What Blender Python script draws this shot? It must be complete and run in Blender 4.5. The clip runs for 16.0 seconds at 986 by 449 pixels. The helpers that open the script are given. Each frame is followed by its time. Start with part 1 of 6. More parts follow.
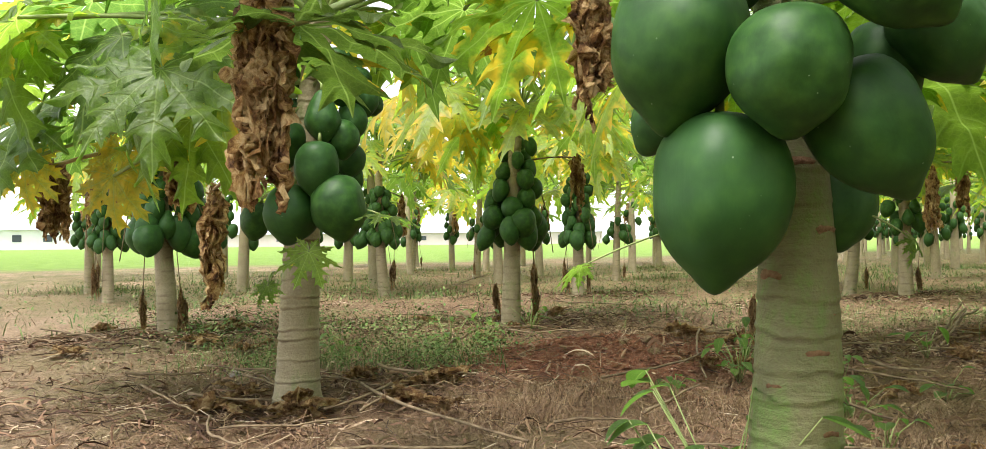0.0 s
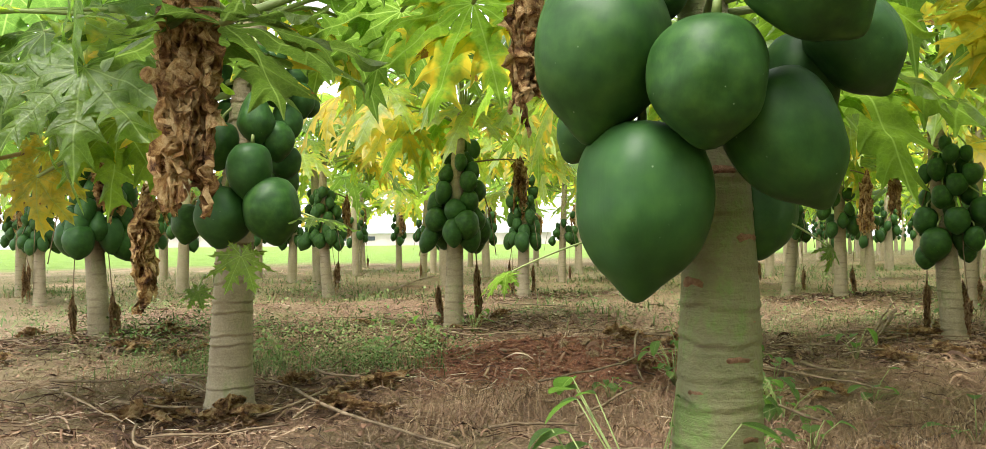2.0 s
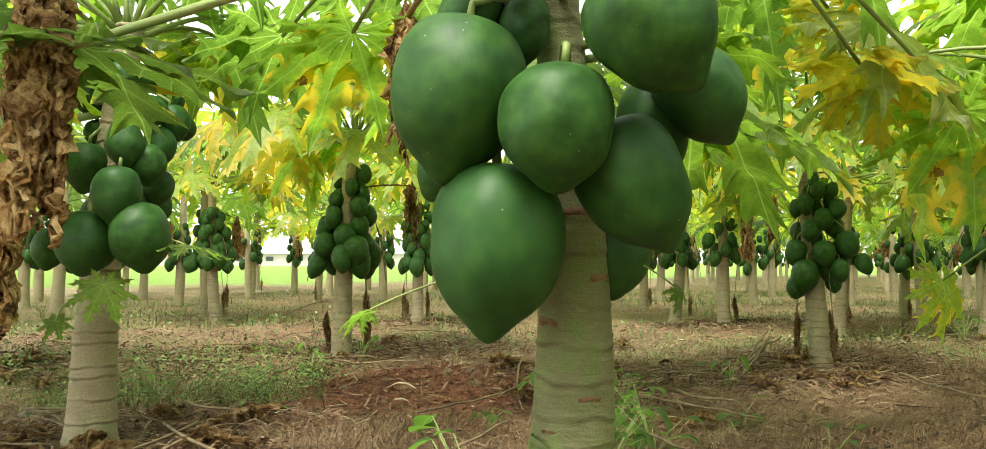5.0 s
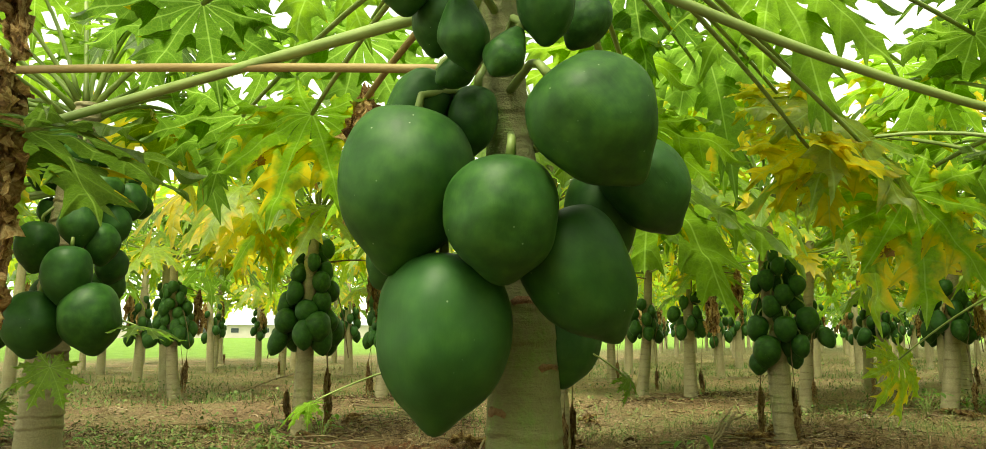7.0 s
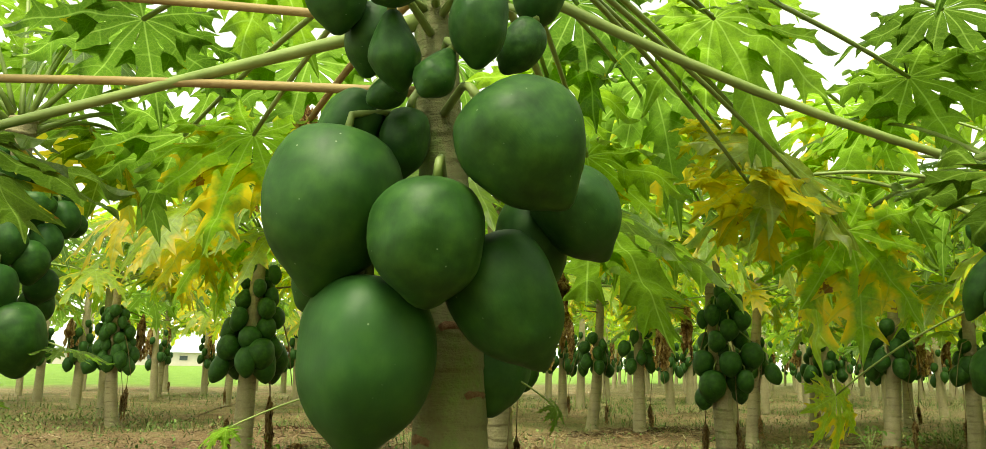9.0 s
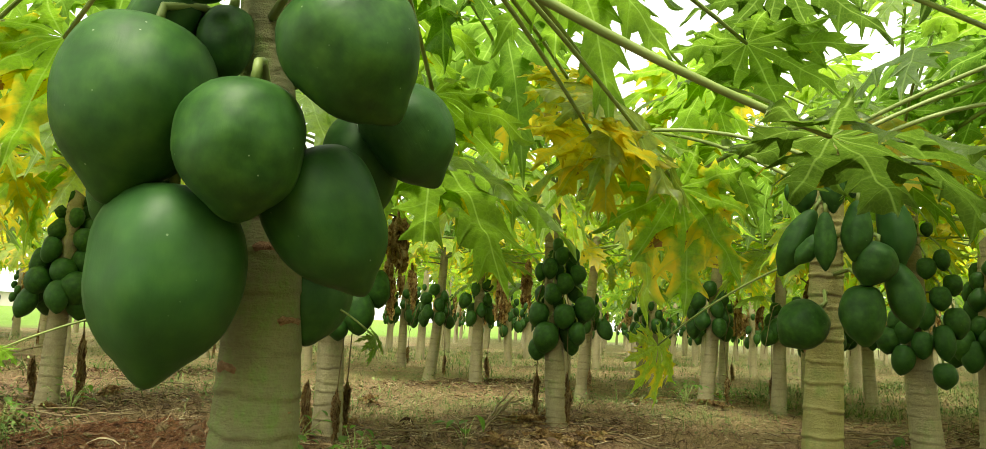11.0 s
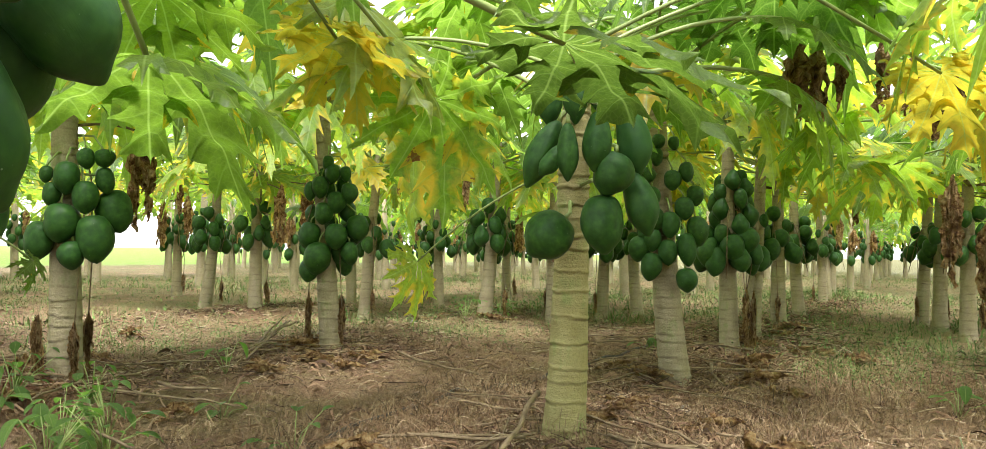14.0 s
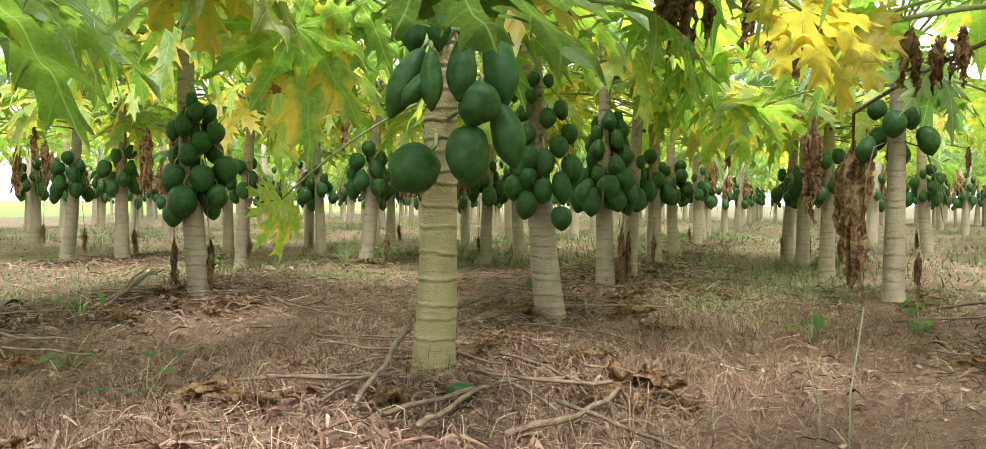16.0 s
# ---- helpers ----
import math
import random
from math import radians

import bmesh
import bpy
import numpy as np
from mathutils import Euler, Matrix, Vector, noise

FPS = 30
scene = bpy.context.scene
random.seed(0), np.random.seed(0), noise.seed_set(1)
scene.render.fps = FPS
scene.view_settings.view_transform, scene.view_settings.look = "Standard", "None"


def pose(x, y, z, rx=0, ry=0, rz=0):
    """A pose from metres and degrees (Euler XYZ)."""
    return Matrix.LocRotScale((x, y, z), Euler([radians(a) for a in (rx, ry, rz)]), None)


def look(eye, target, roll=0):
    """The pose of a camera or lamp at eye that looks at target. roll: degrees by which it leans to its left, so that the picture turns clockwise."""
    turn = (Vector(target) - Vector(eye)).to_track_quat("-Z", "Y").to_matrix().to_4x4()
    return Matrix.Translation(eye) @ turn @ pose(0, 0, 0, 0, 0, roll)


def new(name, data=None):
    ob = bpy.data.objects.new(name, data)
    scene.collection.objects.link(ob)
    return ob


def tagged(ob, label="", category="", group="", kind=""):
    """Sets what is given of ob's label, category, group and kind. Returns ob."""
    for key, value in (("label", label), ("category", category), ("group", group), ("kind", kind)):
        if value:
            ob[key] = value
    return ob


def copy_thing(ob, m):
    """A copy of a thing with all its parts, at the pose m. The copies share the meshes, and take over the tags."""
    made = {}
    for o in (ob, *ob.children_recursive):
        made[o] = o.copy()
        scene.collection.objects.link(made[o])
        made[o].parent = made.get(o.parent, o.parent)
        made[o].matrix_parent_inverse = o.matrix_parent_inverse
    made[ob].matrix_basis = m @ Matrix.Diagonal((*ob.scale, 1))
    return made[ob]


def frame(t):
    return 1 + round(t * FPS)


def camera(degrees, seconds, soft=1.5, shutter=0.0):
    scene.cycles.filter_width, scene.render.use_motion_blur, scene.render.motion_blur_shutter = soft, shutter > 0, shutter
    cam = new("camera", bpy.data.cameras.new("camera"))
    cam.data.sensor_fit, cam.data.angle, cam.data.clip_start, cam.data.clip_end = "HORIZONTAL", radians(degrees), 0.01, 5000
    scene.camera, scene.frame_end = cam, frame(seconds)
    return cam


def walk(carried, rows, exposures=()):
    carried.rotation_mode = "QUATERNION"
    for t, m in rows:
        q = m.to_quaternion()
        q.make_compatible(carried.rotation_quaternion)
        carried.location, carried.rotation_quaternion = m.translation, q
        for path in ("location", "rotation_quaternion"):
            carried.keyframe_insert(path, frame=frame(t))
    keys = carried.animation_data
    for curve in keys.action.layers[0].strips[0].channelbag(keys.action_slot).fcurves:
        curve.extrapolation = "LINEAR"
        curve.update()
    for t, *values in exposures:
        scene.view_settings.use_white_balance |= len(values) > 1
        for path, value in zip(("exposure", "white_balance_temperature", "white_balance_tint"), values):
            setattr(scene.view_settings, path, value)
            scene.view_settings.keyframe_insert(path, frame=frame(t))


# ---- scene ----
cam = camera(61.4, 16.0, 0.6)
PATH = [
    (0, (-0.098, -0.23, 0.561), (-0.096, 1.77, 0.599), -0.6),
    (0.5, (-0.092, -0.234, 0.57), (-0.059, 1.765, 0.603), -0.8),
    (1, (-0.072, -0.225, 0.57), (-0.011, 1.774, 0.604), -0.7),
    (1.5, (-0.061, -0.217, 0.569), (0.03, 1.78, 0.605), -0.6),
    (2, (-0.052, -0.217, 0.573), (0.071, 1.779, 0.611), -0.5),
    (2.5, (-0.031, -0.213, 0.577), (0.127, 1.78, 0.624), -0.5),
    (3, (-0.016, -0.207, 0.577), (0.181, 1.782, 0.633), -0.4),
    (3.5, (0.001, -0.213, 0.579), (0.24, 1.772, 0.642), -0.2),
    (4, (0.01, -0.219, 0.584), (0.292, 1.76, 0.649), 0.0),
    (6.5, (0.061, -0.231, 0.632), (0.475, 1.715, 0.836), 0.0),
    (7, (0.067, -0.234, 0.636), (0.489, 1.704, 0.895), 0.0),
    (7.5, (0.071, -0.236, 0.639), (0.501, 1.693, 0.943), 0.1),
    (8, (0.078, -0.236, 0.64), (0.516, 1.687, 0.976), 0.1),
    (10.3, (0.173, -0.189, 0.585), (0.892, 1.652, 0.887), 2.5),
    (10.5, (0.174, -0.182, 0.581), (0.931, 1.648, 0.862), 2.7),
    (11, (0.184, -0.171, 0.584), (1.042, 1.62, 0.825), 2.9),
    (11.5, (0.218, -0.168, 0.58), (1.179, 1.573, 0.791), 3.0),
    (12, (0.235, -0.163, 0.587), (1.286, 1.529, 0.766), 2.7),
    (12.5, (0.246, -0.174, 0.594), (1.358, 1.481, 0.751), 2.3),
    (13, (0.276, -0.176, 0.593), (1.44, 1.445, 0.725), 1.7),
    (13.5, (0.326, -0.167, 0.579), (1.547, 1.413, 0.682), 1.3),
    (14, (0.371, -0.155, 0.577), (1.648, 1.382, 0.645), 0.9),
    (14.5, (0.392, -0.156, 0.563), (1.717, 1.34, 0.602), 0.7),
    (15, (0.421, -0.144, 0.548), (1.792, 1.312, 0.554), 0.6),
    (15.5, (0.448, -0.146, 0.537), (1.867, 1.262, 0.508), 0.6),
    (16, (0.474, -0.154, 0.532), (1.943, 1.202, 0.481), 0.4),
]
EXPOSURE = [(0.0, 1.68, 6400, 15), (4.2, 1.88, 6450, 11), (7.0, 1.49, 8400, -16), (8.5, 1.45, 8300, -15), (10.5, 1.55, 7900, -9), (12.0, 1.85, 7250, -1), (13.5, 2.03, 6500, 9), (16.0, 2.14, 5900, 24)]
walk(cam, [(t, look(eye, target, roll)) for t, eye, target, roll in PATH],
     exposures=EXPOSURE)

# ---- light ----
SUN_EL, SUN_AZ = 66.0, 215.0
sun = new("sun", bpy.data.lights.new("sun", "SUN"))
sun.data.energy, sun.data.angle, sun.data.color = 2.2, radians(28), (1.0, 0.96, 0.9)
sun.matrix_world = look((0, 0, 20), Vector((0, 0, 20)) - Vector((math.sin(radians(SUN_AZ)) * math.cos(radians(SUN_EL)), math.cos(radians(SUN_AZ)) * math.cos(radians(SUN_EL)), math.sin(radians(SUN_EL)))))
world = bpy.data.worlds.new("overcast_sky")
scene.world = world
world.use_nodes = True
wt = world.node_tree
sky = wt.nodes.new("ShaderNodeTexSky")
sky.sky_type, sky.sun_disc = "NISHITA", False
sky.sun_elevation, sky.sun_rotation = radians(SUN_EL), radians(SUN_AZ)
sky.air_density, sky.dust_density, sky.ozone_density = 1.0, 0.6, 1.0
grey = wt.nodes.new("ShaderNodeHueSaturation")
grey.inputs["Saturation"].default_value = 0.18
wt.links.new(sky.outputs[0], grey.inputs["Color"])
wt.links.new(grey.outputs[0], wt.nodes["Background"].inputs[0])
wt.nodes["Background"].inputs[1].default_value = 0.14


# ---- materials ----
class Nodes:
    """A small helper to lay out a material's nodes."""

    def __init__(self, name):
        self.mat = bpy.data.materials.new(name)
        self.mat.use_nodes = True
        self.tree = self.mat.node_tree
        self.bsdf = self.tree.nodes["Principled BSDF"]
        self.coord = self.add("ShaderNodeTexCoord")

    def add(self, kind, operation=None, use_clamp=False, data_type=None, blend_type=None, attribute_name=None, feature=None):
        node = self.tree.nodes.new(kind)
        if operation:
            node.operation = operation
        if use_clamp:
            node.use_clamp = True
        if data_type:
            node.data_type, node.blend_type = data_type, blend_type
        if attribute_name:
            node.attribute_name = attribute_name
        if feature:
            node.feature = feature
        return node

    def link(self, a, b):
        self.tree.links.new(a, b)

    def mapped(self, scale, source="Object"):
        m = self.add("ShaderNodeMapping")
        m.inputs["Scale"].default_value = scale if isinstance(scale, tuple) else (scale,) * 3
        self.link(self.coord.outputs[source], m.inputs[0])
        return m.outputs[0]

    def noise(self, scale, detail=4.0, rough=0.55, vector=None, distortion=0.0):
        n = self.add("ShaderNodeTexNoise")
        n.inputs["Scale"].default_value, n.inputs["Detail"].default_value = scale, detail
        n.inputs["Roughness"].default_value, n.inputs["Distortion"].default_value = rough, distortion
        self.link(vector if vector is not None else self.coord.outputs["Object"], n.inputs["Vector"])
        return n.outputs["Fac"]

    def ramp(self, fac, stops):
        r = self.add("ShaderNodeValToRGB")
        els = r.color_ramp.elements
        while len(els) < len(stops):
            els.new(0.5)
        for el, (pos, col) in zip(els, stops):
            el.position, el.color = pos, (*col, 1) if len(col) == 3 else col
        self.link(fac, r.inputs[0])
        return r.outputs[0]

    def math(self, op, a, b=0.0, clamp=False):
        n = self.add("ShaderNodeMath", operation=op, use_clamp=clamp)
        for i, v in enumerate((a, b)):
            if isinstance(v, (int, float)):
                n.inputs[i].default_value = v
            else:
                self.link(v, n.inputs[i])
        return n.outputs[0]

    def mix(self, fac, a, b, blend="MIX"):
        n = self.add("ShaderNodeMix", data_type="RGBA", blend_type=blend)
        for i, v in ((0, fac), (6, a), (7, b)):
            if isinstance(v, (int, float)):
                n.inputs[i].default_value = v
            elif isinstance(v, tuple):
                n.inputs[i].default_value = (*v, 1)
            else:
                self.link(v, n.inputs[i])
        return n.outputs[2]

    def bump(self, height, strength, distance):
        b = self.add("ShaderNodeBump")
        b.inputs["Strength"].default_value, b.inputs["Distance"].default_value = strength, distance
        self.link(height, b.inputs["Height"])
        return b.outputs[0]

    def finish(self, colour, rough=0.7, normal=None, spec=0.4):
        self.link(colour, self.bsdf.inputs["Base Color"])
        if isinstance(rough, (int, float)):
            self.bsdf.inputs["Roughness"].default_value = rough
        else:
            self.link(rough, self.bsdf.inputs["Roughness"])
        self.bsdf.inputs["Specular IOR Level"].default_value = spec
        if normal is not None:
            self.link(normal, self.bsdf.inputs["Normal"])
        return self.mat

    def chance(self):
        return self.add("ShaderNodeObjectInfo").outputs["Random"]


def leaf_material(name, stops, through_gain, yellowing):
    """A thin leaf: glossy on top, light comes through. yellowing: how far the blade between the veins has turned."""
    n = Nodes(name)
    rib = n.add("ShaderNodeAttribute", attribute_name="rib").outputs["Fac"]
    tint = n.ramp(n.chance(), stops)
    patch = n.noise(5.0, 3.0, 0.6)
    fine = n.noise(60.0, 3.0, 0.6)
    mesh_veins = n.add("ShaderNodeTexVoronoi", feature="DISTANCE_TO_EDGE")
    mesh_veins.inputs["Scale"].default_value = 26.0
    n.link(n.coord.outputs["Object"], mesh_veins.inputs["Vector"])
    net = n.ramp(mesh_veins.outputs["Distance"], [(0.0, (1, 1, 1)), (0.10, (0, 0, 0))])
    col = n.mix(n.math("MULTIPLY", fine, 0.5), tint, (0.07, 0.115, 0.016), "MIX")
    col = n.mix(n.math("MULTIPLY", n.ramp(n.noise(13.0, 4.0, 0.65), [(0.4, (0, 0, 0)), (0.7, (1, 1, 1))]), 0.5), col, (0.045, 0.085, 0.018))
    col = n.mix(n.math("MULTIPLY", net, 0.2), col, (0.22, 0.30, 0.07))
    turned = n.math("MULTIPLY", n.ramp(n.math("ADD", n.math("MULTIPLY", rib, 0.55), n.math("MULTIPLY", patch, 0.9)), [(1.0 - yellowing * 0.65, (0, 0, 0)), (1.12 - yellowing * 0.45, (1, 1, 1))]), 1.0)
    col = n.mix(turned, col, n.ramp(patch, [(0.3, (0.48, 0.43, 0.05)), (0.75, (0.56, 0.37, 0.03))]))
    scorch = n.ramp(n.math("ADD", n.math("MULTIPLY", rib, 0.35), n.noise(9.0, 4.0, 0.65)), [(0.97 - yellowing * 0.10, (0, 0, 0)), (1.0 - yellowing * 0.10, (1, 1, 1))])
    col = n.mix(scorch, col, (0.22, 0.10, 0.03))
    vein = n.ramp(rib, [(0.008, (1, 1, 1)), (0.035, (0, 0, 0))])
    col = n.mix(n.math("MULTIPLY", vein, 0.5), col, (0.30, 0.40, 0.13))
    side = n.add("ShaderNodeAttribute", attribute_name="side").outputs["Fac"]
    veins2 = n.ramp(side, [(0.0, (1, 1, 1)), (0.10, (0, 0, 0))])
    col = n.mix(n.math("MULTIPLY", veins2, 0.35), col, (0.22, 0.32, 0.08))
    n.finish(col, n.math("ADD", n.math("MULTIPLY", fine, 0.22), 0.26), n.bump(n.math("ADD", n.math("MULTIPLY", veins2, -0.6), n.noise(28.0, 4.0)), 0.8, 0.007), 0.5)
    tr = n.add("ShaderNodeBsdfTranslucent")
    n.link(n.mix(1.0, col, (through_gain * 1.15, through_gain * 1.2, through_gain * 0.95), "MULTIPLY"), tr.inputs[0])
    mixer = n.add("ShaderNodeMixShader")
    mixer.inputs[0].default_value = 0.57
    n.link(n.bsdf.outputs[0], mixer.inputs[1])
    n.link(tr.outputs[0], mixer.inputs[2])
    n.link(mixer.outputs[0], n.tree.nodes["Material Output"].inputs[0])
    return n.mat


GREEN = [(0.0, (0.064, 0.130, 0.020)), (0.4, (0.115, 0.20, 0.022)), (0.75, (0.20, 0.30, 0.024)), (1.0, (0.076, 0.162, 0.038))]
LEAF = leaf_material("papaya_leaf_green", GREEN, 2.0, 0.06)
LEAF_DEEP = leaf_material("papaya_leaf_deep_green", [(0.0, (0.055, 0.115, 0.018)), (1.0, (0.095, 0.160, 0.022))], 1.1, 0.05)
LEAF_OLIVE = leaf_material("papaya_leaf_olive", [(0.0, (0.24, 0.29, 0.04)), (1.0, (0.32, 0.35, 0.05))], 1.75, 0.48)
LEAF_TURNING = leaf_material("papaya_leaf_turning", [(0.0, (0.20, 0.34, 0.03)), (0.5, (0.30, 0.42, 0.035)), (1.0, (0.36, 0.43, 0.04))], 1.8, 0.62)
LEAF_YELLOW = leaf_material("papaya_leaf_yellow", [(0.0, (0.45, 0.42, 0.04)), (1.0, (0.58, 0.44, 0.03))], 1.3, 0.95)
WEED = leaf_material("weed_leaf", [(0.0, (0.07, 0.16, 0.03)), (1.0, (0.13, 0.26, 0.04))], 1.3, 0.05)


def dry_leaf_material(name, tone):
    n = Nodes(name)
    a, b = n.noise(17.0, 6.0, 0.7, distortion=0.8), n.noise(90.0, 4.0, 0.6)
    col = n.ramp(a, [(p, tuple(v * tone for v in c)) for p, c in ((0.34, (0.060, 0.028, 0.013)), (0.43, (0.27, 0.140, 0.055)), (0.51, (0.58, 0.36, 0.14)), (0.60, (0.84, 0.64, 0.32)), (0.72, (0.56, 0.28, 0.06)))])
    col = n.mix(n.math("MULTIPLY", n.chance(), 0.3), col, (0.17, 0.09, 0.045))
    col = n.mix(n.math("MULTIPLY", b, 0.25), col, (0.14, 0.07, 0.035))
    n.finish(col, 0.8, n.bump(n.math("ADD", b, a), 1.0, 0.016), 0.25)
    tr = n.add("ShaderNodeBsdfTranslucent")
    n.link(col, tr.inputs[0])
    mixer = n.add("ShaderNodeMixShader")
    mixer.inputs[0].default_value = 0.38
    n.link(n.bsdf.outputs[0], mixer.inputs[1])
    n.link(tr.outputs[0], mixer.inputs[2])
    n.link(mixer.outputs[0], n.tree.nodes["Material Output"].inputs[0])
    return n.mat


def fruit_material():
    n = Nodes("unripe_papaya_skin")
    big, fine = n.noise(7.0, 3.0, 0.5), n.noise(90.0, 3.0, 0.6)
    col = n.ramp(big, [(0.28, (0.009, 0.038, 0.005)), (0.5, (0.020, 0.070, 0.008)), (0.75, (0.046, 0.118, 0.014))])
    col = n.mix(n.math("MULTIPLY", n.chance(), 0.5), col, (0.022, 0.078, 0.018))
    streak = n.noise(1.0, 3.0, 0.6, n.mapped((60.0, 60.0, 5.0)))
    col = n.mix(n.math("MULTIPLY", streak, 0.22), col, (0.050, 0.110, 0.030))
    v = n.add("ShaderNodeTexVoronoi", feature="F1")
    v.inputs["Scale"].default_value = 9.0
    n.link(n.coord.outputs["Object"], v.inputs["Vector"])
    speck = n.math("MULTIPLY", n.ramp(v.outputs["Distance"], [(0.04, (1, 1, 1)), (0.07, (0, 0, 0))]), n.ramp(n.noise(9.0, 2.0), [(0.50, (0, 0, 0)), (0.62, (1, 1, 1))]))
    col = n.mix(n.math("MULTIPLY", speck, 0.7), col, (0.32, 0.38, 0.26))
    bloom = n.ramp(n.noise(4.0, 5.0, 0.7, distortion=0.8), [(0.5, (0, 0, 0)), (0.78, (1, 1, 1))])
    col = n.mix(n.math("MULTIPLY", bloom, 0.12), col, (0.09, 0.17, 0.07))
    rough = n.math("ADD", n.math("MULTIPLY", bloom, 0.22), n.math("ADD", n.math("MULTIPLY", fine, 0.05), 0.46))
    return n.finish(col, rough, n.bump(n.math("ADD", n.math("ADD", n.math("MULTIPLY", fine, 0.03), n.math("MULTIPLY", streak, 0.12)), n.math("MULTIPLY", n.noise(6.0, 1.0, 0.4), 1.6)), 0.12, 0.014), 0.24)


def trunk_material(name, greenness, light, dark_bark, pale_bark, rough=0.5):
    n = Nodes(name)
    ring = n.noise(1.0, 5.0, 0.65, n.mapped((6.0, 6.0, 42.0)), 0.3)
    patch, fine = n.noise(8.0, 4.0, 0.6), n.noise(120.0, 3.0, 0.65)
    col = n.ramp(patch, [(0.3, tuple(c * light for c in dark_bark)), (0.7, tuple(c * light for c in pale_bark))])
    lines = n.ramp(ring, [(0.30, (1, 1, 1)), (0.42, (0, 0, 0))])
    col = n.mix(n.math("MULTIPLY", lines, 0.35), col, (0.20, 0.15, 0.085))
    crack = n.add("ShaderNodeAttribute", attribute_name="ring").outputs["Fac"]
    col = n.mix(n.math("MULTIPLY", crack, 0.75, True), col, (0.085, 0.058, 0.035))
    green = n.ramp(n.math("ADD", patch, n.math("MULTIPLY", n.noise(1.0, 3.0, 0.6, n.mapped((22.0, 22.0, 4.0))), 0.5)), [(0.90 - 0.20 * greenness, (0, 0, 0)), (1.04 - 0.20 * greenness, (1, 1, 1))])
    col = n.mix(n.math("MULTIPLY", green, greenness), col, (0.13, 0.225, 0.05))
    col = n.mix(n.ramp(fine, [(0.42, (rough,) * 3), (0.62, (0, 0, 0))]), col, (0.15, 0.115, 0.07))
    return n.finish(col, 0.78, n.bump(n.math("ADD", n.math("MULTIPLY", fine, 0.6), ring), 0.8, 0.007), 0.25)


def plain_material(name, dark, light, scale, rough, bump=0.4, spec=0.3):
    n = Nodes(name)
    a, b = n.noise(scale, 5.0, 0.6), n.noise(scale * 8, 3.0, 0.6)
    col = n.mix(n.math("MULTIPLY", b, 0.4), n.ramp(a, [(0.3, dark), (0.7, light)]), dark)
    col = n.mix(n.math("MULTIPLY", n.chance(), 0.35), col, dark)
    return n.finish(col, rough, n.bump(n.math("ADD", a, b), bump, 0.006), spec)


def blade_material(name, stops):
    n = Nodes(name)
    isl = n.add("ShaderNodeNewGeometry").outputs["Random Per Island"]
    return n.finish(n.ramp(isl, stops), 0.8, None, 0.2)


